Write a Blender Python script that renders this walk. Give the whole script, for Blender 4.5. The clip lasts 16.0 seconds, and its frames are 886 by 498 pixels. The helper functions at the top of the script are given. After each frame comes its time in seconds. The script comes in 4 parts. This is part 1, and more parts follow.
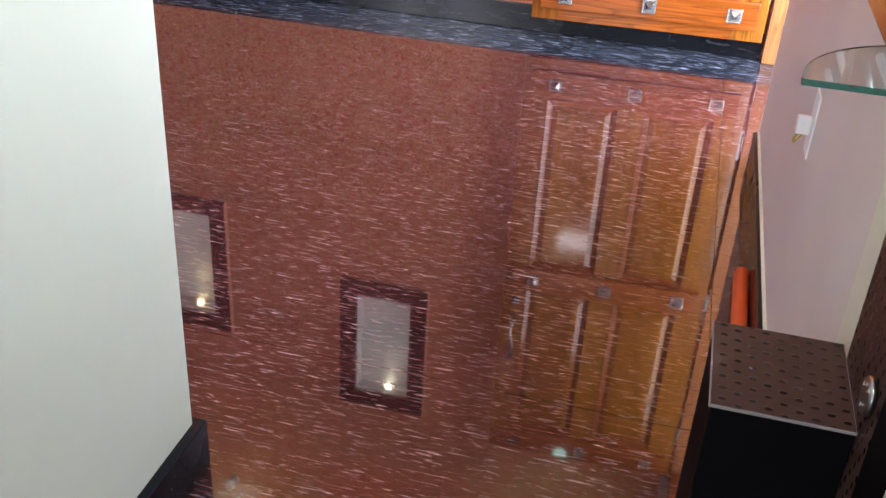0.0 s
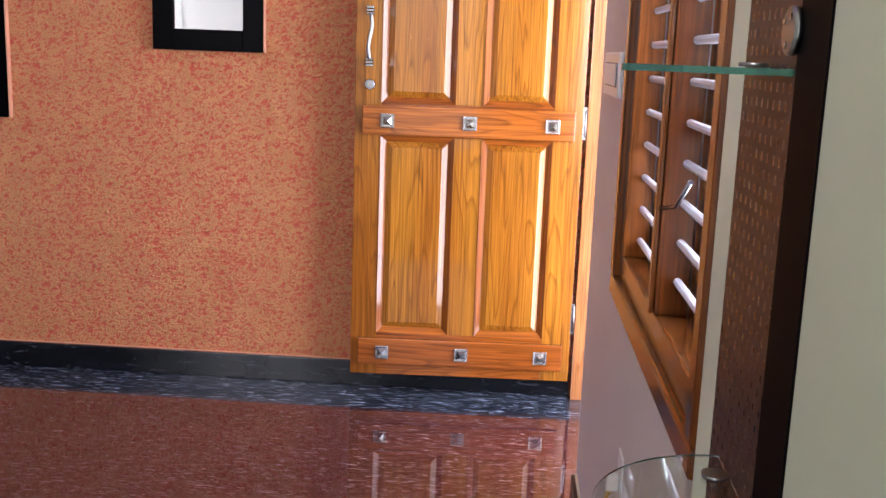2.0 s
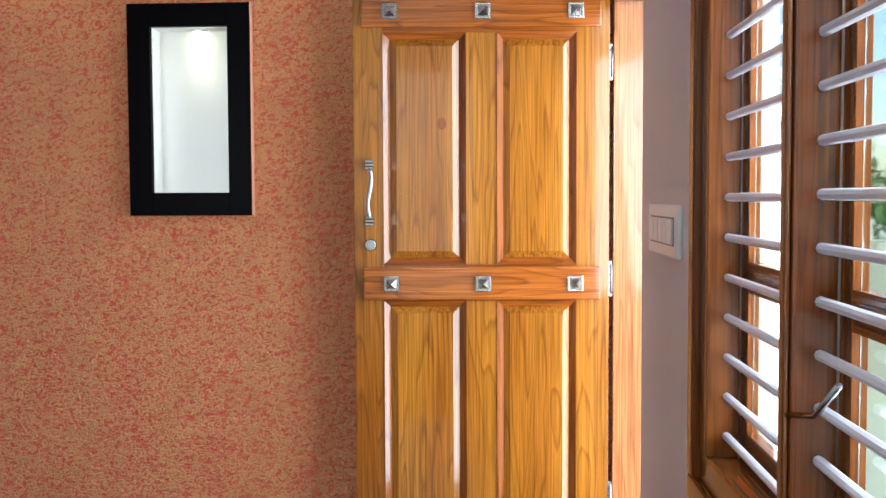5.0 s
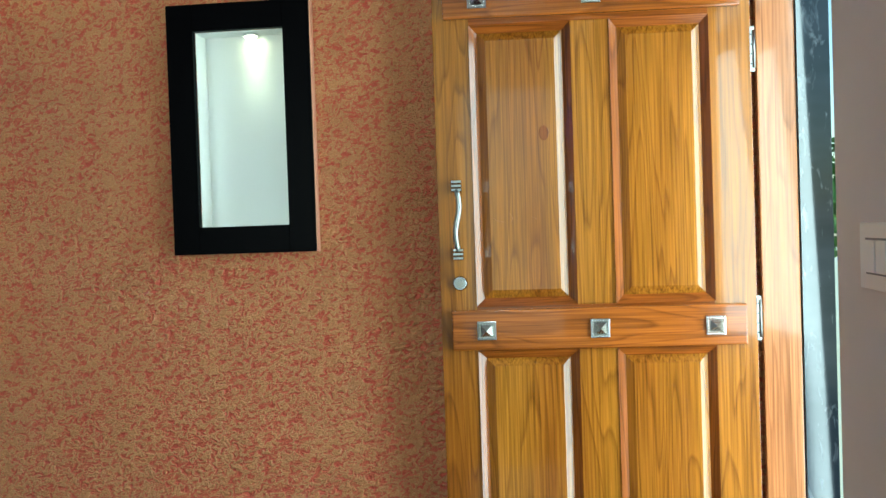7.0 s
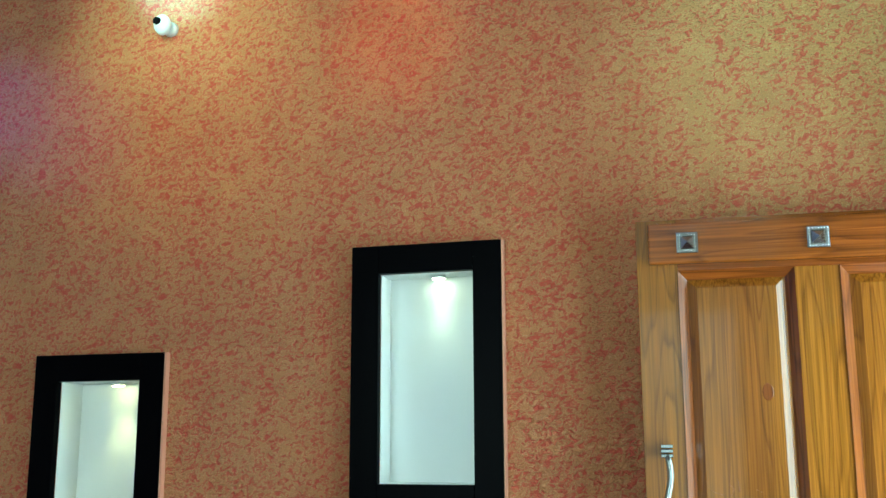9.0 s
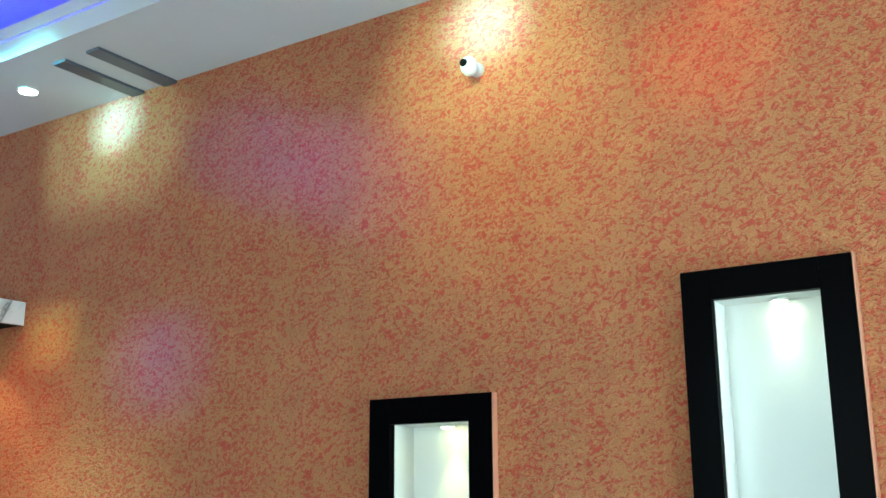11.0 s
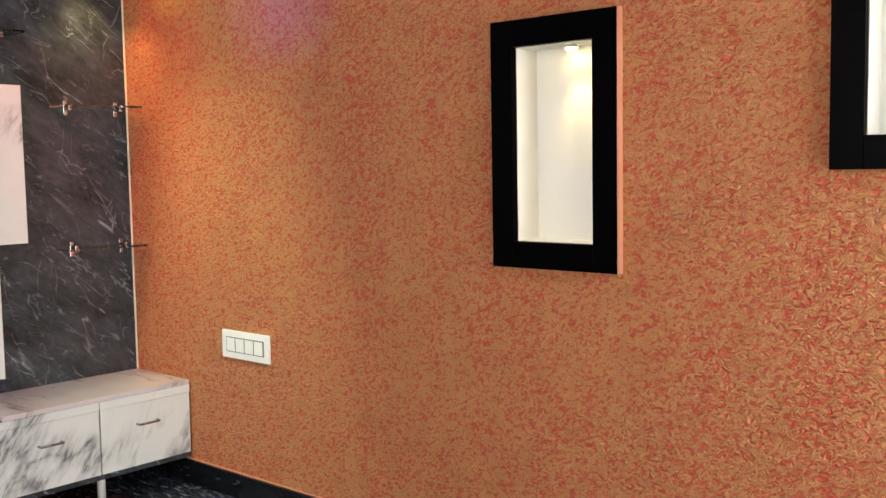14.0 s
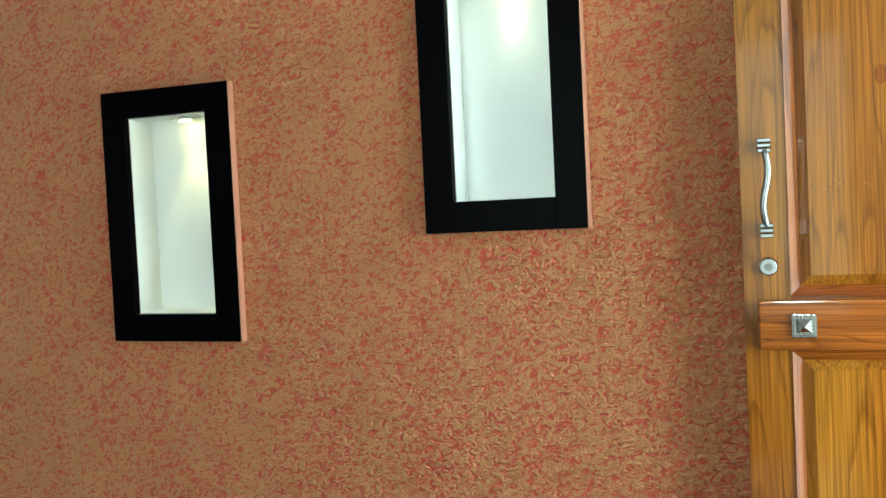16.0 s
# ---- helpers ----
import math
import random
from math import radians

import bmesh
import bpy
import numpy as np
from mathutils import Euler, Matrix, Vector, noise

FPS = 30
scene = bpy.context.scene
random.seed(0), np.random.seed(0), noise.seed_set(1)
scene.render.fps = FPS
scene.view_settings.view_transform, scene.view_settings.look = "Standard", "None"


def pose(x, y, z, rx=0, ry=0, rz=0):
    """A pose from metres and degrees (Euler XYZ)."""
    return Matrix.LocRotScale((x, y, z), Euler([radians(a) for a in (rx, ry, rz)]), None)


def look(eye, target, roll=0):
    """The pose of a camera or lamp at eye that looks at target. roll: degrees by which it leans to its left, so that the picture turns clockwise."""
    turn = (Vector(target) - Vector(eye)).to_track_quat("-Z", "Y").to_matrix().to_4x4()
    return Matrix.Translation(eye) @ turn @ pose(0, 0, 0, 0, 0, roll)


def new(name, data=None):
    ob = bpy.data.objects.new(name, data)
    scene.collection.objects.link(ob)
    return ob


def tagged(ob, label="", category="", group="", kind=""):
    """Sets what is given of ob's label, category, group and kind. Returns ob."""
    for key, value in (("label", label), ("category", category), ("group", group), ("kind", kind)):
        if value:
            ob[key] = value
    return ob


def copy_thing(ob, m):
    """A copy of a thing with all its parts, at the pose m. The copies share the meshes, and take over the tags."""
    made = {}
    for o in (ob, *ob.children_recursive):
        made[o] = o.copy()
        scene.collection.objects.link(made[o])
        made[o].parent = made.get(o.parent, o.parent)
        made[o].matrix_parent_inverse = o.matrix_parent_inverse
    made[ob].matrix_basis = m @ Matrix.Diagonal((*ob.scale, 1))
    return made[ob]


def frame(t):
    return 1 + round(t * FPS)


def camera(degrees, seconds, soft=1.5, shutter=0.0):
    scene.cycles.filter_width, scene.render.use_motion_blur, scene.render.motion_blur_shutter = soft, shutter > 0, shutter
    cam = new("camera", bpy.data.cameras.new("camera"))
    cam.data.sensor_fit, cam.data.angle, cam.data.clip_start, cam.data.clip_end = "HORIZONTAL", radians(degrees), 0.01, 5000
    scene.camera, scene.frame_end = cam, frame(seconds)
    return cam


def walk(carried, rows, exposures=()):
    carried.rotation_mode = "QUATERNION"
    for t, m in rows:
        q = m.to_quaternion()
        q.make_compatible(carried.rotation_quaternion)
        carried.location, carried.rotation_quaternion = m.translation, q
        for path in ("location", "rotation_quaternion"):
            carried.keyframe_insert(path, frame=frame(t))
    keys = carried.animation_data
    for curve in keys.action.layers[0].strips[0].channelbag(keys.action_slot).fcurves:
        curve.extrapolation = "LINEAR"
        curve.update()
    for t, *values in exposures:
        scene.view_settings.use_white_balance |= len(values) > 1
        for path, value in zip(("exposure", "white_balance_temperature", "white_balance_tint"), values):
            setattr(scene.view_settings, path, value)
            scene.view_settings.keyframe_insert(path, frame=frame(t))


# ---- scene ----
cam = camera(47.8, 16.0)
PATH = [
    (0, (-0.259, -3.803, 1.193), (-0.65, -2.115, 0.194), 3.5),
    (0.5, (-0.205, -3.81, 1.223), (-0.529, -2.077, 0.279), 3.7),
    (0.6, (-0.197, -3.812, 1.232), (-0.519, -2.058, 0.326), 3.6),
    (1, (-0.183, -3.82, 1.254), (-0.499, -2.001, 0.484), 2.0),
    (1.5, (-0.201, -3.816, 1.295), (-0.439, -1.915, 0.719), 1.5),
    (1.8, (-0.181, -3.825, 1.294), (-0.448, -1.886, 0.881), 2.1),
    (2, (-0.248, -3.823, 1.324), (-0.371, -1.865, 0.937), 2.1),
    (2.5, (-0.287, -3.833, 1.345), (-0.336, -1.852, 1.075), 1.9),
    (3, (-0.316, -3.842, 1.357), (-0.335, -1.851, 1.171), 1.5),
    (3.5, (-0.328, -3.81, 1.36), (-0.349, -1.815, 1.22), 1.2),
    (4, (-0.336, -3.699, 1.363), (-0.382, -1.703, 1.255), 0.6),
    (4.2, (-0.34, -3.647, 1.368), (-0.402, -1.651, 1.264), 0.4),
    (6.5, (-0.430, -2.973, 1.32), (-0.617, -0.984, 1.218), -1.6),
    (7, (-0.470, -2.827, 1.351), (-0.7245, -0.842, 1.308), -1.9),
    (7.5, (-0.470, -2.729, 1.403), (-0.8375, -0.764, 1.499), -1.3),
    (8, (-0.498, -2.656, 1.444), (-0.92, -0.714, 1.671), -0.6),
    (8.2, (-0.523, -2.643, 1.463), (-0.967, -0.711, 1.728), -0.4),
    (10.3, (-0.724, -2.551, 1.503), (-1.549, -0.788, 1.961), -0.2),
    (10.5, (-0.725, -2.536, 1.501), (-1.626, -0.81, 1.958), -0.1),
    (11, (-0.743, -2.518, 1.469), (-1.802, -0.888, 1.939), -0.3),
    (11.5, (-0.755, -2.499, 1.457), (-1.979, -0.975, 1.885), -0.6),
    (11.8, (-0.747, -2.495, 1.42), (-2.055, -1.031, 1.802), -0.5),
    (12, (-0.782, -2.492, 1.418), (-2.124, -1.048, 1.754), -0.1),
    (12.5, (-0.78, -2.467, 1.407), (-2.176, -1.042, 1.559), -0.1),
    (13, (-0.78, -2.451, 1.39), (-2.178, -1.021, 1.356), -0.5),
    (13.5, (-0.761, -2.418, 1.32), (-2.136, -0.97, 1.211), -0.6),
    (14, (-0.744, -2.409, 1.319), (-2.06, -0.912, 1.154), -1.0),
    (14.5, (-0.706, -2.398, 1.32), (-1.926, -0.821, 1.163), -1.6),
    (15, (-0.686, -2.427, 1.359), (-1.75, -0.738, 1.239), -2.0),
    (15.5, (-0.645, -2.416, 1.364), (-1.558, -0.639, 1.286), -2.2),
    (16, (-0.632, -2.417, 1.363), (-1.366, -0.558, 1.279), -2.8),
]
walk(cam, [(t, look(eye, target, roll)) for t, eye, target, roll in PATH],
     [(0, 1.85, 6500, 18), (1.5, 1.3, 6500, 24), (2.5, 1.1, 6450, 20), (4.2, 1.02, 6300, 12), (6.3, 0.85, 6200, -8), (8.2, 0.64, 5350, -28),
      (10.3, 0.90, 5550, -18), (11.5, 1.06, 5850, -16), (12.5, 0.98, 7100, 0), (14.5, 1.15, 7700, 14), (16, 0.98, 6100, -16)])

# ---- world, sun, large lights ----
world = bpy.data.worlds.new("world")
scene.world = world
world.use_nodes = True
wn = world.node_tree.nodes
sky = wn.new("ShaderNodeTexSky")
sky.sky_type = "NISHITA"
sky.sun_disc = False
sky.sun_elevation = radians(50)
sky.sun_rotation = radians(-80)
world.node_tree.links.new(sky.outputs[0], wn["Background"].inputs[0])
wn["Background"].inputs[1].default_value = 0.15


def lamp(name, kind, energy, color, m, size=0.1, size_y=None, spot=60, blend=0.6):
    d = bpy.data.lights.new(name, kind)
    d.energy, d.color = energy, color
    if kind == "AREA":
        d.size = size
        if size_y:
            d.shape, d.size_y = "RECTANGLE", size_y
    elif kind == "SUN":
        d.angle = size
    else:
        d.shadow_soft_size = size
    if kind == "SPOT":
        d.spot_size, d.spot_blend = radians(spot), blend
    ob = new(name, d)
    ob.matrix_world = m
    return ob


lamp("sun", "SUN", 2.5, (1, 0.95, 0.88), look((-9, -2, 12), (0, 1, 0)), size=radians(0.5))

# ---- plan ----
XL = -4.71          # back of the television unit
XW = -4.80          # papered wall behind it
CZ = 3.05          # ceiling
XD = 0.14          # plane of the entrance door's frame
YD0, YD1 = -0.13, -0.972  # opening of the entrance
HEAD = 2.082
BACK = -5.0
WY0, WY1, WZ0, WZ1 = -1.613, -2.647, 0.81, 2.08   # window frame, outer size
BY0, BY1 = -2.748, -2.945   # laminated board


# ---- materials ----
def mat(name, base, rough=0.5, metal=0.0, **kw):
    m = bpy.data.materials.new(name)
    m.use_nodes = True
    b = m.node_tree.nodes["Principled BSDF"]
    b.inputs["Base Color"].default_value = (*base, 1)
    b.inputs["Roughness"].default_value = rough
    b.inputs["Metallic"].default_value = metal
    for k, v in kw.items():
        b.inputs[k.replace("_", " ")].default_value = v
    return m


class G:
    """Short hand for the nodes of a material."""

    def __init__(self, m):
        self.n, self.l = m.node_tree.nodes, m.node_tree.links
        self.b = self.n["Principled BSDF"]
        self.co = self.n.new("ShaderNodeTexCoord")

    def link(self, a, b):
        self.l.new(a, b)

    def mapped(self, scale=(1, 1, 1), rot=(0, 0, 0), src="Object", loc=None):
        mp = self.n.new("ShaderNodeMapping")
        mp.inputs["Scale"].default_value = scale
        mp.inputs["Rotation"].default_value = [radians(a) for a in rot]
        self.link(self.co.outputs[src], mp.inputs[0])
        if loc:
            self.link(loc, mp.inputs["Location"])
        return mp.outputs[0]

    def noise(self, vec, scale, detail=3, rough=0.5, dist=0.0, out="Fac"):
        t = self.n.new("ShaderNodeTexNoise")
        t.inputs["Scale"].default_value = scale
        t.inputs["Detail"].default_value = detail
        t.inputs["Roughness"].default_value = rough
        t.inputs["Distortion"].default_value = dist
        self.link(vec, t.inputs["Vector"])
        return t.outputs[out]

    def ramp(self, fac, stops):
        r = self.n.new("ShaderNodeValToRGB")
        e = r.color_ramp.elements
        while len(e) < len(stops):
            e.new(0.5)
        for el, (p, c) in zip(e, stops):
            el.position = p
            el.color = (*c, 1) if len(c) == 3 else c
        self.link(fac, r.inputs[0])
        return r.outputs[0]

    def mix(self, fac, a, b, kind="MIX"):
        x = self.n.new("ShaderNodeMix")
        x.data_type, x.blend_type = "RGBA", kind
        for s, v in ((x.inputs[0], fac), (x.inputs[6], a), (x.inputs[7], b)):
            if isinstance(v, (int, float)):
                s.default_value = v
            elif isinstance(v, tuple):
                s.default_value = (*v, 1)
            else:
                self.link(v, s)
        return x.outputs[2]

    def math(self, op, a, b=0.0):
        x = self.n.new("ShaderNodeMath")
        x.operation = op
        for s, v in zip(x.inputs, (a, b)):
            if isinstance(v, (int, float)):
                s.default_value = v
            else:
                self.link(v, s)
        return x.outputs[0]

    def bump(self, height, strength=0.3, dist=0.002):
        b = self.n.new("ShaderNodeBump")
        b.inputs["Strength"].default_value = strength
        b.inputs["Distance"].default_value = dist
        self.link(height, b.inputs["Height"])
        self.link(b.outputs[0], self.b.inputs["Normal"])

    def color(self, c):
        self.link(c, self.b.inputs["Base Color"])

    def rough(self, c):
        self.link(c, self.b.inputs["Roughness"])


def BW(c):
    return (c, c, c)


def m_texture_wall():
    """Sand-gold paint rolled over red: small torn patches with raised lips, in faint upright roller bands."""
    m = mat("textured_paint", (0.5, 0.2, 0.1), 0.42)
    g = G(m)
    v = g.mapped((1, 1, 1), (0, 18, 0))
    warp = g.noise(v, 30, 2, out="Color")
    v2 = g.mix(0.022, v, warp, "ADD")
    mp = g.n.new("ShaderNodeMapping")
    mp.inputs["Scale"].default_value = (60, 60, 92)
    g.link(v2, mp.inputs[0])
    fleck = g.noise(mp.outputs[0], 1.0, 2.4, 0.55, 0.9)
    big = g.noise(g.mapped((1.6, 1.6, 1.1)), 1.0, 3)
    bands = g.noise(g.mapped((7, 7, 0.35)), 1.0, 3, 0.6)
    shift = g.math("ADD", g.math("MULTIPLY", g.math("SUBTRACT", big, 0.5), 0.08), g.math("MULTIPLY", g.math("SUBTRACT", bands, 0.5), 0.14))
    f2 = g.math("ADD", fleck, shift)
    mask = g.ramp(f2, [(0.475, BW(0)), (0.545, BW(0.45)), (0.635, BW(0.84))])
    base = g.ramp(g.noise(v, 9, 4), [(0.3, (0.63, 0.262, 0.100)), (0.7, (0.53, 0.205, 0.074))])
    c = g.mix(mask, base, (0.58, 0.052, 0.034))
    lip = g.ramp(f2, [(0.455, BW(0)), (0.475, BW(0.55)), (0.495, BW(0))])
    # Lighter gold on the lips paints the highlight along the raised edges.
    c = g.mix(lip, c, (0.74, 0.46, 0.23))
    sp = g.ramp(g.noise(v, 260, 2), [(0.35, BW(0.82)), (0.7, BW(1.08))])
    g.color(g.mix(1.0, c, sp, "MULTIPLY"))
    g.rough(g.ramp(f2, [(0.4, BW(0.36)), (0.6, BW(0.6))]))
    relief = g.math("SUBTRACT", g.math("MULTIPLY", lip, 0.10), f2)
    g.bump(g.math("ADD", relief, g.math("MULTIPLY", g.noise(v, 220, 2), 0.05)), 1.0, 0.025)
    return m


def m_granite(name, dark, mid, light, scale=1.0, rough=0.06, stretch=(7, 70, 70), amount=0.62):
    m = mat(name, mid, rough)
    g = G(m)
    v = g.mapped(tuple(s * scale for s in stretch), (0, 0, -3))
    n1 = g.noise(v, 1.0, 4, 0.6, 0.8)
    n2 = g.noise(g.mapped((2.5 * scale, 9 * scale, 9 * scale)), 1.0, 3)
    base = g.mix(g.ramp(n2, [(0.35, BW(0)), (0.7, BW(1))]), dark, mid)
    fl = g.ramp(n1, [(amount, BW(0)), (amount + 0.08, BW(0.35)), (amount + 0.22, BW(1))])
    g.color(g.mix(fl, base, light))
    polish = g.ramp(g.noise(g.mapped((3, 3, 3)), 1, 3), [(0.3, BW(rough * 0.7)), (0.8, BW(rough * 1.5))])
    g.rough(g.mix(fl, polish, BW(0.34)))
    g.b.inputs["IOR"].default_value = 1.7
    return m


def m_wood(name, dark, mid, light, along="z", scale=1.0, rough=0.19):
    """Varnished teak; the grain runs along one axis and differs from piece to piece."""
    m = mat(name, mid, rough, Coat_Weight=0.45, Specular_IOR_Level=0.28, Coat_Roughness=0.05)
    g = G(m)
    info = g.n.new("ShaderNodeObjectInfo")
    off = g.math("MULTIPLY", info.outputs["Random"], 37.0)
    comb = g.n.new("ShaderNodeCombineXYZ")
    for i in range(3):
        g.link(off, comb.inputs[i])
    st = {"z": (9, 9, 0.7), "x": (0.7, 9, 9), "y": (9, 0.7, 9)}[along]
    v = g.mapped(tuple(s * scale for s in st), loc=comb.outputs[0])
    n = g.noise(v, 1.0, 2, 0.5, 0.4)
    rings = g.math("FRACT", g.math("MULTIPLY", n, 12.0))
    lines = g.ramp(rings, [(0.0, BW(0.0)), (0.12, BW(1)), (0.8, BW(0.75)), (1.0, BW(0.05))])
    fine = g.noise(g.mapped(tuple(s * scale * (22 if s > 5 else 4) for s in st), loc=comb.outputs[0]), 1.0, 3, 0.6)
    tone = g.ramp(g.noise(g.mapped(tuple(s * 0.6 for s in st), loc=comb.outputs[0]), 1.0, 2), [(0.3, BW(0)), (0.7, BW(1))])
    c = g.mix(tone, mid, light)
    c = g.mix(g.math("MULTIPLY", g.math("SUBTRACT", 1.0, lines), 0.48), c, dark)
    c = g.mix(1.0, c, g.ramp(fine, [(0.3, BW(0.50)), (0.7, BW(1.15))]), "MULTIPLY")
    g.color(c)
    g.bump(fine, 0.12, 0.0006)
    g.rough(g.ramp(fine, [(0.3, BW(rough * 0.8)), (0.8, BW(rough * 1.5))]))
    return m


def m_paint(name, base, rough=0.55, var=0.04):
    m = mat(name, base, rough)
    g = G(m)
    a = tuple(c * (1 - var) for c in base)
    b = tuple(min(c * (1 + var), 0.95) for c in base)
    g.color(g.ramp(g.noise(g.mapped(), 2.2, 4), [(0.3, a), (0.7, b)]))
    g.bump(g.noise(g.mapped(), 190, 3), 0.12, 0.001)
    return m


def slanted(g, turn, along, across):
    """Coordinates on a wall that faces east, drawn out along a slanting line."""
    v = g.mapped((1, 1, 1), (turn, 0, 0))
    mp = g.n.new("ShaderNodeMapping")
    mp.inputs["Scale"].default_value = (along, along, across)
    g.link(v, mp.inputs[0])
    return mp.outputs[0]


def m_marble(name, base, vein, soft, scale=1.0, rough=0.12, width=0.02):
    """White laminate with a few broad, brushed grey veins that climb steeply."""
    m = mat(name, base, rough)
    g = G(m)
    v = slanted(g, -58, 1.5 * scale, 4.2 * scale)
    n = g.noise(v, 1.0, 5, 0.55, 0.5)
    r = g.math("ABSOLUTE", g.math("SUBTRACT", n, 0.5))
    t1 = g.ramp(r, [(0.0, BW(1)), (width, BW(0.45)), (width * 3.5, BW(0))])
    brushed = g.ramp(g.noise(slanted(g, -58, 9, 60), 1.0, 4, 0.6), [(0.35, BW(0.25)), (0.6, BW(1))])
    gate = g.ramp(g.noise(g.mapped((2.1, 2.1, 1.7)), 1.0, 2), [(0.50, BW(0)), (0.58, BW(1))])
    c = g.mix(g.mix(1.0, g.mix(1.0, t1, brushed, "MULTIPLY"), gate, "MULTIPLY"), base, vein)
    c = g.mix(g.ramp(g.noise(v, 1.6, 5), [(0.45, BW(0)), (0.9, BW(0.4))]), c, soft)
    g.color(c)
    return m


def m_dark_marble():
    """Charcoal laminate with thin broken veins that slant down to the north."""
    m = mat("dark_marble", (0.02, 0.024, 0.03), 0.16)
    g = G(m)

    def veins(turn, along, across, width, lo, hi, top):
        v = slanted(g, turn, along, across)
        r = g.math("ABSOLUTE", g.math("SUBTRACT", g.noise(v, 1.0, 3, 0.55, 0.7), 0.5))
        line = g.ramp(r, [(0.0, BW(1)), (width, BW(0.3)), (width * 2.5, BW(0))])
        gate = g.ramp(g.noise(v, 1.7, 3), [(lo, BW(0)), (hi, BW(top))])
        return g.mix(1.0, line, gate, "MULTIPLY")

    a = veins(42, 2.6, 11, 0.006, 0.48, 0.66, 0.75)
    b = veins(24, 6, 22, 0.009, 0.52, 0.70, 0.4)
    c = veins(80, 3, 8, 0.006, 0.50, 0.66, 0.55)
    both = g.mix(1.0, g.mix(1.0, a, b, "LIGHTEN"), c, "LIGHTEN")
    clouds = g.ramp(g.noise(slanted(g, 42, 4, 9), 1.0, 7, 0.72), [(0.36, (0.010, 0.013, 0.016)), (0.72, (0.065, 0.078, 0.094))])
    g.color(g.mix(both, clouds, (0.34, 0.38, 0.43)))
    return m


def m_laminate():
    """Dark brown laminate with small glossy dashes in slanting rows."""
    m = mat("dash_laminate", (0.05, 0.03, 0.026), 0.3, Specular_IOR_Level=0.3)
    g = G(m)
    v = g.mapped()
    sep = g.n.new("ShaderNodeSeparateXYZ")
    g.link(v, sep.inputs[0])
    a = g.math("DIVIDE", sep.outputs[1], 0.0215)
    b = g.math("DIVIDE", g.math("ADD", sep.outputs[0], sep.outputs[2]), 0.0165)
    a = g.math("ADD", a, g.math("MULTIPLY", g.math("FLOOR", b), 0.38))
    fa = g.math("DIVIDE", g.math("SUBTRACT", g.math("FRACT", a), 0.5), 0.17)
    fb = g.math("DIVIDE", g.math("SUBTRACT", g.math("FRACT", b), 0.5), 0.34)
    d = g.math("ADD", g.math("MULTIPLY", fa, fa), g.math("MULTIPLY", fb, fb))
    dot = g.ramp(d, [(0.55, BW(1)), (0.95, BW(0))])
    ground = g.ramp(g.noise(v, 40, 3), [(0.3, (0.052, 0.024, 0.018)), (0.7, (0.036, 0.017, 0.013))])
    g.color(g.mix(dot, ground, (0.010, 0.006, 0.006)))
    g.rough(g.mix(dot, BW(0.42), BW(0.2)))
    g.bump(dot, 0.4, 0.001)
    return m


def m_wallpaper():
    """Lilac paper with crossing pale bands and sprigs."""
    m = mat("lilac_wallpaper", (0.42, 0.42, 0.62), 0.35)
    g = G(m)
    v = g.mapped()
    sep = g.n.new("ShaderNodeSeparateXYZ")
    g.link(v, sep.inputs[0])
    y, z = sep.outputs[1], sep.outputs[2]

    def band(val, period, off, half):
        f = g.math("FRACT", g.math("DIVIDE", g.math("ADD", val, off + 50.0 * period), period))
        return g.ramp(g.math("ABSOLUTE", g.math("SUBTRACT", f, 0.5)), [(half, BW(1)), (half + 0.012, BW(0))])

    b1 = band(y, 0.36, 0.10, 0.022)
    b2 = band(g.math("SUBTRACT", z, g.math("MULTIPLY", y, -0.75)), 0.36, 0.12, 0.025)
    bands = g.mix(1.0, b1, b2, "LIGHTEN")
    sprig = g.ramp(g.noise(v, 55, 3, 0.6, 1.0), [(0.58, BW(0)), (0.62, BW(1))])
    gate = g.ramp(g.noise(v, 3.2, 2), [(0.48, BW(0)), (0.6, BW(0.7))])
    c = g.mix(g.mix(1.0, sprig, gate, "MULTIPLY"), (0.33, 0.35, 0.58), (0.62, 0.65, 0.84))
    g.color(g.mix(bands, c, (0.52, 0.54, 0.74)))
    g.rough(g.mix(bands, BW(0.5), BW(0.2)))
    return m


M_TEX = m_texture_wall()
M_FLOOR = m_granite("brown_granite", (0.034, 0.0085, 0.009), (0.058, 0.015, 0.014), (0.37, 0.30, 0.32), amount=0.57, stretch=(22, 200, 200), rough=0.03)
# Black stone; blue tone and flecks are raised to paint in the doorway's glare.
M_BLACK = m_granite("black_granite", (0.008, 0.011, 0.018), (0.026, 0.032, 0.048), (0.46, 0.50, 0.60), amount=0.56, stretch=(15, 140, 140), rough=0.12)
M_PORCH = m_granite("porch_granite", (0.02, 0.026, 0.036), (0.045, 0.055, 0.075), (0.40, 0.44, 0.50), amount=0.60, stretch=(30, 30, 10), rough=0.10)
M_SKIRT = m_granite("skirting_granite", (0.003, 0.0035, 0.005), (0.007, 0.008, 0.011), (0.10, 0.11, 0.14), amount=0.61, stretch=(14, 60, 60), rough=0.25)
M_SKIRT.node_tree.nodes["Principled BSDF"].inputs["IOR"].default_value = 1.3
M_TEAK = m_wood("teak_upright", (0.075, 0.016, 0.002), (0.25, 0.074, 0.007), (0.38, 0.145, 0.015))
M_TEAKX = m_wood("teak_crosswise", (0.06, 0.012, 0.002), (0.24, 0.055, 0.008), (0.34, 0.095, 0.012), along="x")
M_MOULD = m_wood("moulding_wood_upright", (0.05, 0.010, 0.002), (0.20, 0.048, 0.007), (0.29, 0.082, 0.011))
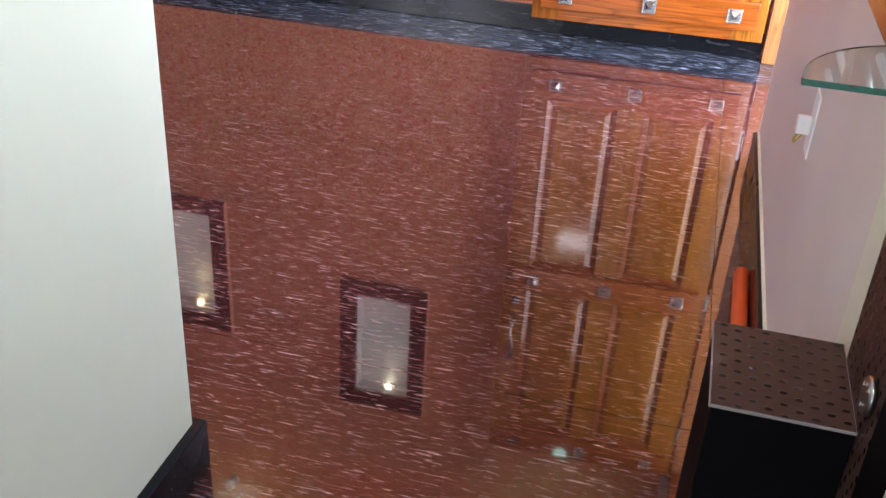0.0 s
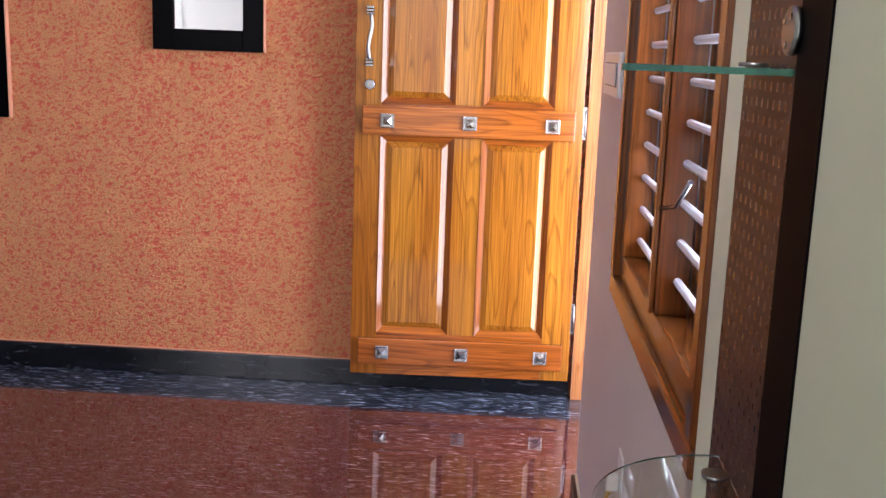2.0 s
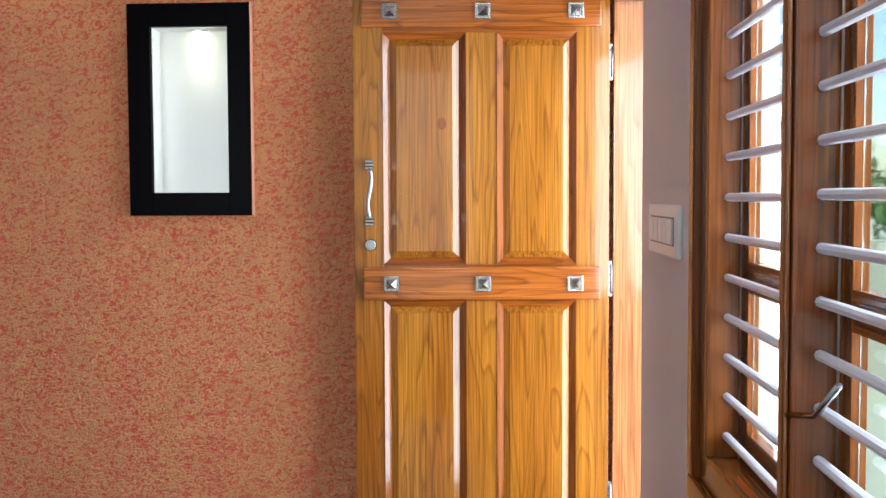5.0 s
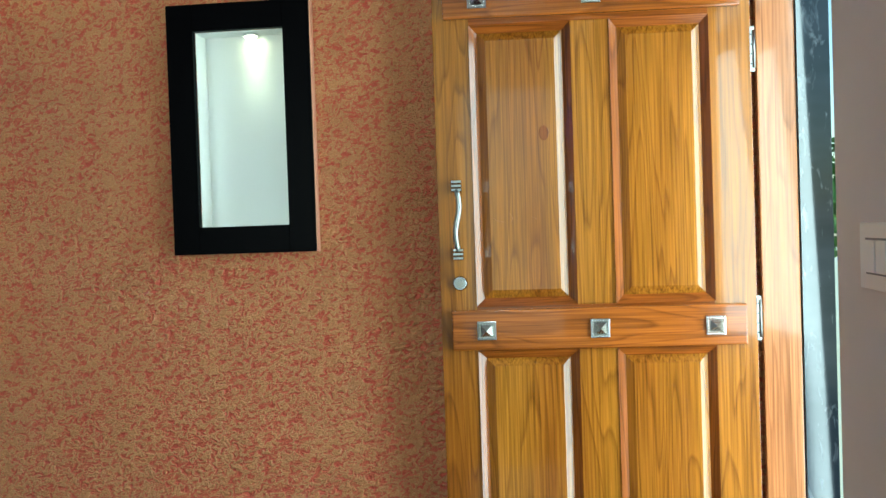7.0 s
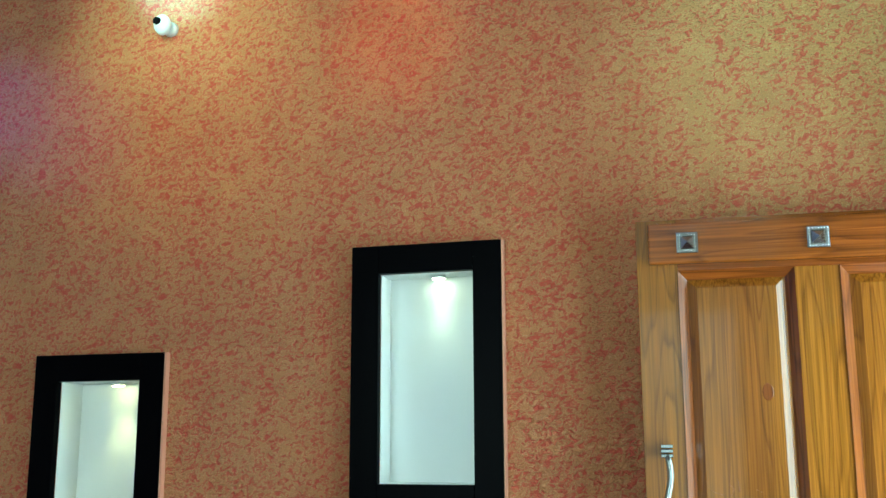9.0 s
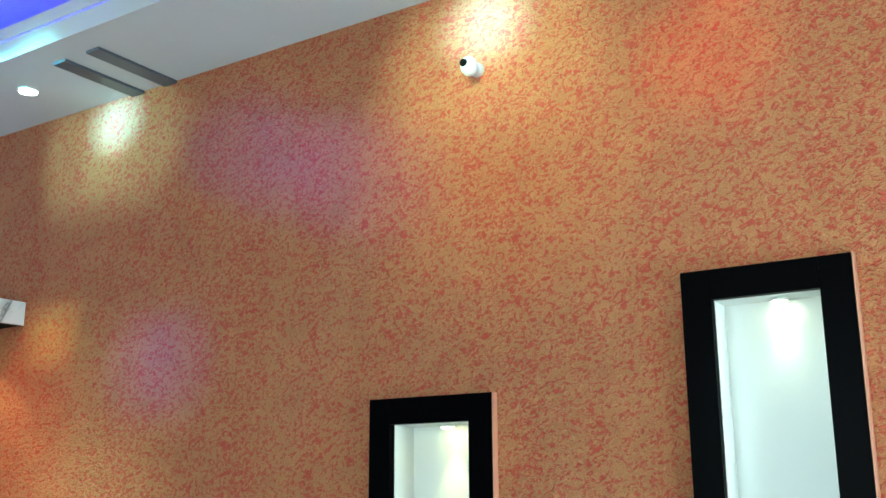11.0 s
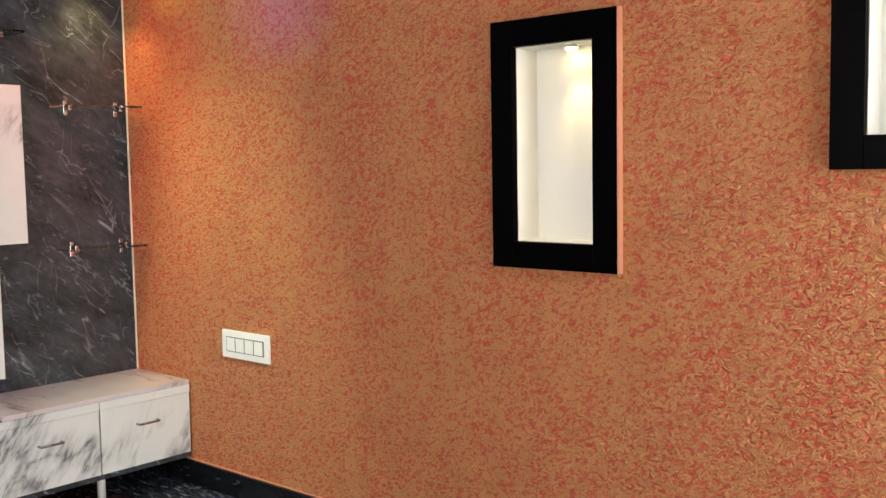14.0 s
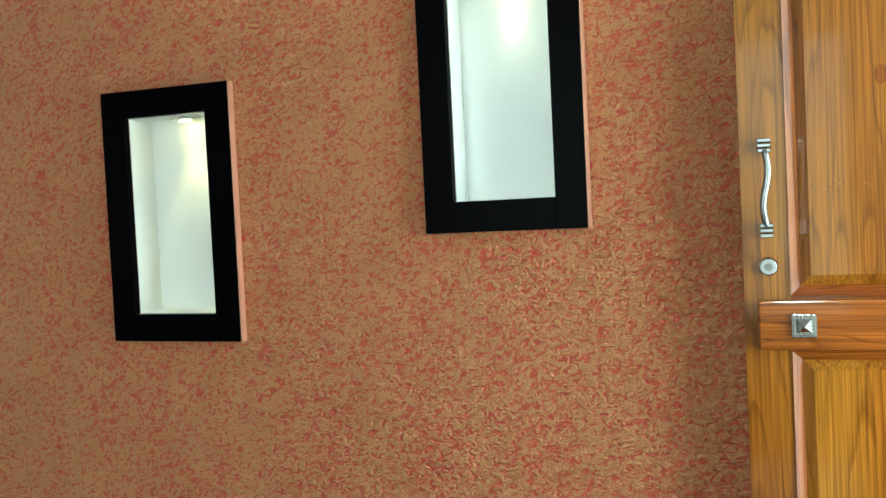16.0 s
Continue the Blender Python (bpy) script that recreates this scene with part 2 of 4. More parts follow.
M_TEAKD = m_wood("window_wood_upright", (0.034, 0.008, 0.003), (0.15, 0.034, 0.006), (0.25, 0.070, 0.012))
M_TEAKDY = m_wood("window_wood_crosswise", (0.04, 0.009, 0.003), (0.17, 0.040, 0.007), (0.27, 0.080, 0.014), along="y")
for w in (M_TEAKD, M_TEAKDY):
    w.node_tree.nodes["Principled BSDF"].inputs["Coat Weight"].default_value = 0.15
    w.node_tree.nodes["Principled BSDF"].inputs["Specular IOR Level"].default_value = 0.3
M_JAMB = m_wood("jamb_wood", (0.16, 0.045, 0.012), (0.38, 0.13, 0.042), (0.48, 0.195, 0.07))
M_BEIGE = m_paint("beige_paint", (0.66, 0.57, 0.53))
M_GREEN = m_paint("pale_green_paint", (0.50, 0.52, 0.40))
M_CREAM = m_paint("cream_paint", (0.68, 0.66, 0.52))
M_PALE = m_paint("pale_wall_paint", (0.53, 0.555, 0.485))
M_CEIL = m_paint("ceiling_paint", (0.66, 0.66, 0.68))
M_GREY = m_paint("slate_grey_paint", (0.10, 0.11, 0.14), 0.4)
M_WHITE = m_paint("white_laminate", (0.78, 0.78, 0.76), 0.3, 0.015)
M_NICHE = m_paint("niche_paint", (0.74, 0.74, 0.72), 0.5, 0.015)
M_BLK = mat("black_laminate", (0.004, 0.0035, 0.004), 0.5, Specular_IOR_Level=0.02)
M_FRAME = m_paint("black_frame_paint", (0.0009, 0.0007, 0.0011), 0.35, 0.2)
M_FRAME.node_tree.nodes["Principled BSDF"].inputs["Specular IOR Level"].default_value = 0.015
M_EDGE = m_paint("orange_edge_paint", (0.62, 0.26, 0.16), 0.5)
M_LAM = m_laminate()
M_DM = m_dark_marble()
M_WM = m_marble("white_marble_laminate", (0.68, 0.70, 0.69), (0.13, 0.135, 0.14), (0.58, 0.60, 0.60), width=0.022)
M_PM = m_marble("pink_marble_laminate", (0.58, 0.52, 0.54), (0.20, 0.18, 0.19), (0.45, 0.38, 0.40), scale=1.6)
M_PAPER = m_wallpaper()
M_EDGEGREY = mat("laminate_edge_grey", (0.22, 0.20, 0.20), 0.4)
M_CHROME = mat("chrome", (0.42, 0.42, 0.43), 0.16, 1.0)
M_STEEL = mat("brushed_steel", (0.30, 0.295, 0.28), 0.28, 1.0)
M_STUD = mat("antique_silver", (0.42, 0.41, 0.385), 0.18, 1.0)
M_BAR = m_paint("white_bar_paint", (0.66, 0.64, 0.72), 0.28, 0.03)
M_PLASTIC = mat("white_plastic", (0.78, 0.77, 0.76), 0.3)
M_ORANGE = mat("orange_plastic", (0.85, 0.13, 0.03), 0.35)
M_GLASS = mat("clear_glass", (0.86, 0.97, 0.93), 0.02, 0.0, Transmission_Weight=1.0, IOR=1.45)
M_GEDGE = mat("green_glass_edge", (0.10, 0.36, 0.30), 0.12, 0.0, Transmission_Weight=0.7)
M_RUBBER = mat("black_rubber", (0.012, 0.012, 0.012), 0.5)


def emit(name, color, strength):
    m = mat(name, color, 0.5)
    b = m.node_tree.nodes["Principled BSDF"]
    b.inputs["Emission Color"].default_value = (*color, 1)
    b.inputs["Emission Strength"].default_value = strength
    return m


# ---- mesh helpers ----
def box_bm(bm, x0, y0, z0, x1, y1, z1, bevel=0.0):
    """Adds a box to the mesh, its edges rounded by bevel."""
    x0, x1 = sorted((x0, x1))
    y0, y1 = sorted((y0, y1))
    z0, z1 = sorted((z0, z1))
    m = Matrix.LocRotScale(((x0 + x1) / 2, (y0 + y1) / 2, (z0 + z1) / 2), None, (x1 - x0, y1 - y0, z1 - z0))
    r = bmesh.ops.create_cube(bm, size=1, matrix=m)
    if bevel:
        edges = {e for v in r["verts"] for e in v.link_edges}
        bmesh.ops.bevel(bm, geom=list(edges), offset=bevel, segments=2, affect="EDGES", profile=0.6)
    return bm


def cyl_bm(bm, r1, r2, depth, m, seg=20, caps=True):
    bmesh.ops.create_cone(bm, cap_ends=caps, segments=seg, radius1=r1, radius2=r2, depth=depth, matrix=m)
    return bm


def part(name, bm, material, parent=None, label="", kind="", smooth=False):
    me = bpy.data.meshes.new(name)
    bm.normal_update()
    if smooth:
        for f in bm.faces:
            f.smooth = len(f.verts) == 4
    bm.to_mesh(me)
    bm.free()
    me.materials.append(material)
    ob = new(name, me)
    if parent:
        ob.parent = parent
    return tagged(ob, label, kind=kind)


def solid(name, material, *dims, bevel=0.0, parent=None, label="", kind=""):
    return part(name, box_bm(bmesh.new(), *dims, bevel=bevel), material, parent, label, kind)


def thing(name, label, category, m=None, group=""):
    ob = new(name)
    ob.empty_display_size = 0.05
    if m:
        ob.matrix_world = m
    return tagged(ob, label, category, group)


def sweep(name, pts, radius, material, parent=None, label="", seg=10):
    """A round rod or cable through the points."""
    bm = bmesh.new()
    pts = [Vector(p) for p in pts]
    rings = []
    up = Vector((0.13, 0.31, 0.94))
    for i, p in enumerate(pts):
        d = (pts[min(i + 1, len(pts) - 1)] - pts[max(i - 1, 0)]).normalized()
        a = d.cross(up).normalized()
        b = d.cross(a)
        rings.append([bm.verts.new(p + (a * math.cos(k * math.tau / seg) + b * math.sin(k * math.tau / seg)) * radius) for k in range(seg)])
    for r0, r1 in zip(rings, rings[1:]):
        for k in range(seg):
            bm.faces.new((r0[k], r0[(k + 1) % seg], r1[(k + 1) % seg], r1[k]))
    bm.faces.new(rings[0][::-1])
    bm.faces.new(rings[-1])
    bmesh.ops.recalc_face_normals(bm, faces=bm.faces)
    return part(name, bm, material, parent, label, smooth=True)


def wall_with_holes(name, material, axis, at, thick, a0, a1, z0, z1, holes):
    """A wall as real boxes round its openings. axis: the one it runs along."""
    bm = bmesh.new()
    cuts_a = sorted({a0, a1, *[h[i] for h in holes for i in (0, 1)]})
    cuts_z = sorted({z0, z1, *[h[i] for h in holes for i in (2, 3)]})
    solidc = {}
    for i, (p, q) in enumerate(zip(cuts_a, cuts_a[1:])):
        for j, (r, s) in enumerate(zip(cuts_z, cuts_z[1:])):
            ca, cz = (p + q) / 2, (r + s) / 2
            solidc[i, j] = not any(h[0] < ca < h[1] and h[2] < cz < h[3] for h in holes)

    def pt(d, a, z):
        return (a, at + d, z) if axis == "x" else (at + d, a, z)

    vs = {}

    def v(d, a, z):
        k = (d, a, z)
        if k not in vs:
            vs[k] = bm.verts.new(pt(*k))
        return vs[k]

    for (i, j), s in solidc.items():
        if not s:
            continue
        p, q, r, t = cuts_a[i], cuts_a[i + 1], cuts_z[j], cuts_z[j + 1]
        for d in (0, thick):
            bm.faces.new([v(d, p, r), v(d, q, r), v(d, q, t), v(d, p, t)])
        for (di, dj), (e0, e1) in {(-1, 0): ((p, r), (p, t)), (1, 0): ((q, r), (q, t)), (0, -1): ((p, r), (q, r)), (0, 1): ((p, t), (q, t))}.items():
            if not solidc.get((i + di, j + dj), False):
                bm.faces.new([v(0, *e0), v(0, *e1), v(thick, *e1), v(thick, *e0)])
    bmesh.ops.recalc_face_normals(bm, faces=bm.faces)
    return part(name, bm, material, kind="structure")


# ---- large structure ----
A1 = dict(x0=-1.622, x1=-1.195, z0=1.295, z1=2.022)    # niche frames, outer size
A2 = dict(x0=-2.638, x1=-2.201, z0=1.012, z1=1.744)
FW = 0.079                                         # width of the niche frames


JOINT = 0.0012


def opening(a):
    return (a["x0"] + FW, a["x1"] - FW, a["z0"] + FW, a["z1"] - FW)


tagged(wall_with_holes("wall_north", M_TEX, "x", 0.0, 0.25, XW, XD, 0, CZ, [opening(A1), opening(A2)]), "orange and gold textured feature wall with two lit niches", "wall")
tagged(wall_with_holes("wall_east", M_BEIGE, "y", 0.0, 0.15, BACK, 0.0, 0, CZ, [(YD1, 0.001, -1, HEAD), (WY1, WY0, WZ0, WZ1)]), "smooth beige painted wall", "wall")
tagged(wall_with_holes("wall_west", M_PAPER, "y", XW, -0.2, BACK, 0.25, 0, CZ, []), "lilac wallpaper with crossing pale bands", "wall")
# Out of view; its two openings are added to let the fill lamps in.
tagged(wall_with_holes("wall_south", M_PALE, "x", BACK, -0.2, XW, 0.26, 0, CZ, [(-2.9, -1.9, 0.9, 2.3), (-0.85, -0.10, 0.5, 2.4)]), "unseen pale painted wall with two openings added for fill lamps", "wall")
# floor and its dark border
floor = tagged(solid("floor", M_FLOOR, XL - 0.2, BACK - 0.2, -0.14, 3.0, -0.283, -0.012, kind="structure"), "polished brown granite floor", "floor")
border = tagged(solid("floor_border", M_BLACK, XL - 0.2, -0.283, -0.14, 3.0, 0.25, -0.012, kind="structure"), "polished black granite border strip", "floor")
SEAM_Y = [-0.283, -2.28, -4.2, BACK - 0.2]
for y1, y0 in zip(SEAM_Y, SEAM_Y[1:]):
    for x0, x1 in ((XL - 0.2, -2.4), (-2.4, -0.095), (-0.095, 3.0)):
        solid("slab", M_FLOOR, x0 + JOINT, y0 + JOINT, -0.0115, x1 - JOINT, y1 - JOINT, 0.0, parent=floor)
for x0, x1 in ((XL - 0.2, -3.0), (-3.0, -1.55), (-1.55, -0.095), (-0.095, 3.0)):
    solid("slab", M_BLACK, x0 + JOINT, -0.283 + JOINT, -0.0115, x1 - JOINT, 0.0, 0.0, parent=border)


def skirting(name, *d):
    tagged(solid(name, M_SKIRT, *d, bevel=0.003, kind="structure"), "black granite skirting", "skirting")


skirting("baseboard_north_1", XL + 0.02, -0.018, 0, -1.8745, -0.0005, 0.10)
skirting("baseboard_north_2", -1.8725, -0.018, 0, 0.03, -0.0005, 0.10)
solid("filler_line", M_EDGE, XL + 0.02, -0.0065, 0.1005, 0.03, -0.0005, 0.1045, kind="structure")
solid("filler_line", M_CREAM, -0.0075, -2.71, 0.1005, -0.0005, -1.0, 0.1045, kind="structure")
skirting("baseboard_east", -0.018, -1.0, 0, -0.0005, -2.71, 0.10)

# ceiling with a raised tray lit by a coloured strip
TX0, TX1, TY0, TY1 = XL + 0.475, -0.6, -0.49, -2.4
bm = bmesh.new()
for d in ((XL - 0.2, 0.25, TX0, BACK - 0.2), (TX1, 0.25, 0.5, BACK - 0.2), (TX0, 0.25, TX1, TY0), (TX0, TY1, TX1, BACK - 0.2)):
    box_bm(bm, d[0], d[1], CZ, d[2], d[3], CZ + 0.08)
for d in ((TX0, TY0, TX0 + 0.012, TY1), (TX1 - 0.012, TY0, TX1, TY1), (TX0, TY0 - 0.012, TX1, TY0), (TX0, TY1, TX1, TY1 + 0.012)):
    box_bm(bm, d[0], d[1], CZ + 0.081, d[2], d[3], CZ + 0.13)
box_bm(bm, TX0 - 0.25, TY0 + 0.25, CZ + 0.24, TX1 + 0.25, TY1 - 0.25, CZ + 0.30)
for d in ((TX0 - 0.25, TY0 + 0.25, TX0 - 0.2, TY1 - 0.25), (TX1 + 0.2, TY0 + 0.25, TX1 + 0.25, TY1 - 0.25), (TX0 - 0.25, TY0 + 0.25, TX1 + 0.25, TY0 + 0.2), (TX0 - 0.25, TY1 - 0.2, TX1 + 0.25, TY1 - 0.25)):
    box_bm(bm, d[0], d[1], CZ + 0.081, d[2], d[3], CZ + 0.24)
tagged(part("ceiling", bm, M_CEIL, kind="structure"), "white false ceiling with a recessed tray", "ceiling")
roof = tagged(solid("roof_slab", M_CEIL, XL - 0.3, BACK - 0.3, CZ + 0.32, 0.6, 0.4, CZ + 0.45, kind="structure"), "concrete roof slab", "roof")
E_BLUE = emit("blue_led", (0.008, 0.002, 1.0), 5.0)
cove = thing("cove_light", "glowing blue strip light in the ceiling tray", "strip light")
for d in ((TX0 - 0.03, TY0, TX0 - 0.01, TY1), (TX1 + 0.01, TY0, TX1 + 0.03, TY1), (TX0, TY0 + 0.01, TX1, TY0 + 0.03), (TX0, TY1 - 0.03, TX1, TY1 - 0.01)):
    solid("led_strip", E_BLUE, d[0], d[1], CZ + 0.082, d[2], d[3], CZ + 0.10, parent=cove)

# near walls of the opening that the walk comes through
NLX, NLY = -0.93, -2.655
tagged(solid("wall_near_west", M_PALE, NLX, NLY, 0, NLX - 0.12, BACK, CZ, kind="structure"), "pale painted wall end", "wall")
skirting("baseboard_near", NLX - 0.14, NLY + 0.018, 0, NLX + 0.018, BACK, 0.10)
tagged(solid("wall_near_east", M_GREEN, -0.008, BY1 - 0.085, 0, -0.0005, BACK, CZ, kind="structure"), "pale green painted wall", "wall")
solid("laminate_edge", M_BLK, -0.010, BY1 - 0.0005, 0, -0.0005, BY1 - 0.084, CZ, kind="structure")
solid("wall_strip", M_CREAM, -0.003, WY1 - 0.002, 0.101, -0.0005, BY0 + 0.001, CZ, kind="structure")
tagged(solid("laminate_board", M_LAM, -0.008, BY0, 0, -0.0005, BY1, CZ, kind="structure"), "dark brown laminate board with raised dashes", "wall panel")


# ---- things ----
def niche(a, color, glow, DEPTH):
    """A frame round a recess with a lining and a small lamp."""
    t = thing("wall_niche", "black framed wall niche lined in white with a small spotlight", "wall niche", pose((a["x0"] + a["x1"]) / 2, 0, a["z0"]), "niches in the textured wall")
    w, h = a["x1"] - a["x0"], a["z1"] - a["z0"]
    f = -0.024
    solid("frame_side", M_FRAME, -w / 2, f, 0.0, -w / 2 + FW, -0.001, h, bevel=0.0015, parent=t)
    solid("frame_side", M_FRAME, w / 2 - FW, f, 0.0, w / 2, -0.001, h, bevel=0.0015, parent=t)
    solid("frame_top", M_FRAME, -w / 2 + FW, f, h - FW, w / 2 - FW, -0.001, h, bevel=0.0015, parent=t)
    solid("frame_bottom", M_FRAME, -w / 2 + FW, f, 0, w / 2 - FW, -0.001, FW, bevel=0.0015, parent=t)
    solid("edge_trim", M_EDGE, w / 2 + 0.0005, f + 0.002, 0, w / 2 + 0.006, -0.001, h, parent=t, label="painted orange edge")
    i0, i1, j0, j1, k = -w / 2 + FW, w / 2 - FW, FW, h - FW, 0.002
    solid("side_board", M_NICHE, i0, 0.0, j0, i0 + k, DEPTH, j1, parent=t)
    solid("side_board", M_NICHE, i1 - k, 0.0, j0, i1, DEPTH, j1, parent=t)
    solid("bottom_board", M_NICHE, i0 + k, 0.0, j0, i1 - k, DEPTH, j0 + k, parent=t)
    solid("top_board", M_NICHE, i0 + k, 0.0, j1 - k, i1 - k, DEPTH, j1, parent=t)
    solid("back_board", M_NICHE, i0 + k, DEPTH - k, j0 + k, i1 - k, DEPTH, j1 - k, parent=t)
    lx, ly = 0.02, DEPTH * 0.52
    s = part("lamp_ring", cyl_bm(bmesh.new(), 0.024, 0.021, 0.008, pose(lx, ly, j1 - k - 0.005)), M_WHITE, t, smooth=True)
    part("lamp_lens", cyl_bm(bmesh.new(), 0.016, 0.016, 0.003, pose(lx, ly, j1 - k - 0.0105)), emit("niche_lamp_glow", color, 25), s)
    lamp("niche_light", "SPOT", glow, color, pose((a["x0"] + a["x1"]) / 2 + lx, ly, a["z1"] - FW - k - 0.016), 0.008, spot=66, blend=0.85)
    return t


niche(A1, (1.0, 0.95, 0.64), 0.85, 0.082)
niche(A2, (1.0, 0.84, 0.42), 2.3, 0.103)


def raised_panel(parent, u0, u1, z0, z1, y):
    """One panel of the door: a moulding round a raised field."""
    bm = bmesh.new()
    # sloping moulding
    m = 0.022
    for (a, b, c, d) in (((u0, z0), (u1, z0), (u1 - m, z0 + m), (u0 + m, z0 + m)), ((u1, z0), (u1, z1), (u1 - m, z1 - m), (u1 - m, z0 + m)),
                         ((u1, z1), (u0, z1), (u0 + m, z1 - m), (u1 - m, z1 - m)), ((u0, z1), (u0, z0), (u0 + m, z0 + m), (u0 + m, z1 - m))):
        pr = y - 0.004
        v = [bm.verts.new(p) for p in ((a[0], pr, a[1]), (b[0], pr, b[1]), (c[0], y + 0.016, c[1]), (d[0], y + 0.016, d[1]))]
        bm.faces.new(v)
        w = [bm.verts.new(p) for p in ((a[0], y + 0.03, a[1]), (b[0], y + 0.03, b[1]), (b[0], pr, b[1]), (a[0], pr, a[1]))]
        bm.faces.new(w)
    bmesh.ops.remove_doubles(bm, verts=bm.verts, dist=0.0001)
    bmesh.ops.recalc_face_normals(bm, faces=bm.faces)
    mo = part("moulding", bm, M_TEAKX, parent)
    mo.data.materials.append(M_MOULD)
    for p in mo.data.polygons:
        zs = [mo.data.vertices[k].co.z for k in p.vertices]
        p.material_index = 1 if max(zs) - min(zs) > 0.3 else 0
    bm = bmesh.new()
    a, s, yy = m, 0.022, y + 0.016
    o = [bm.verts.new(p) for p in ((u0 + a, yy, z0 + a), (u1 - a, yy, z0 + a), (u1 - a, yy, z1 - a), (u0 + a, yy, z1 - a))]
    i = [bm.verts.new(p) for p in ((u0 + a + s, yy - 0.011, z0 + a + s), (u1 - a - s, yy - 0.011, z0 + a + s), (u1 - a - s, yy - 0.011, z1 - a - s), (u0 + a + s, yy - 0.011, z1 - a - s))]
    for k in range(4):
        bm.faces.new((o[k], o[(k + 1) % 4], i[(k + 1) % 4], i[k]))
    bm.faces.new(i)
    bm.faces.new(o[::-1])
    bmesh.ops.recalc_face_normals(bm, faces=bm.faces)
    part("door_panel", bm, M_TEAK, parent, "raised teak field with bevelled edges")


def stud(parent, u, z, y):
    """A square stud with a pyramid on a beaded base."""
    s = 0.026
    bm = box_bm(bmesh.new(), u - s, y - 0.007, z - s, u + s, y, z + s, bevel=0.002)
    b = 0.017
    base = [bm.verts.new((u + i * b, y - 0.007, z + j * b)) for i, j in ((-1, -1), (1, -1), (1, 1), (-1, 1))]
    top = bm.verts.new((u, y - 0.024, z))
    for k in range(4):
        bm.faces.new((base[k], base[(k + 1) % 4], top))
    for k in range(7):
        o = -0.021 + k * 0.007
        for p in ((u + o, z - 0.0215), (u + o, z + 0.0215), (u - 0.0215, z + o), (u + 0.0215, z + o)):
            bmesh.ops.create_icosphere(bm, subdivisions=1, radius=0.0028, matrix=pose(p[0], y - 0.008, p[1]))
    bmesh.ops.recalc_face_normals(bm, faces=bm.faces)
    part("stud", bm, M_STUD, parent, "antique silver pyramid stud")


DW, DH = 0.852, 2.03


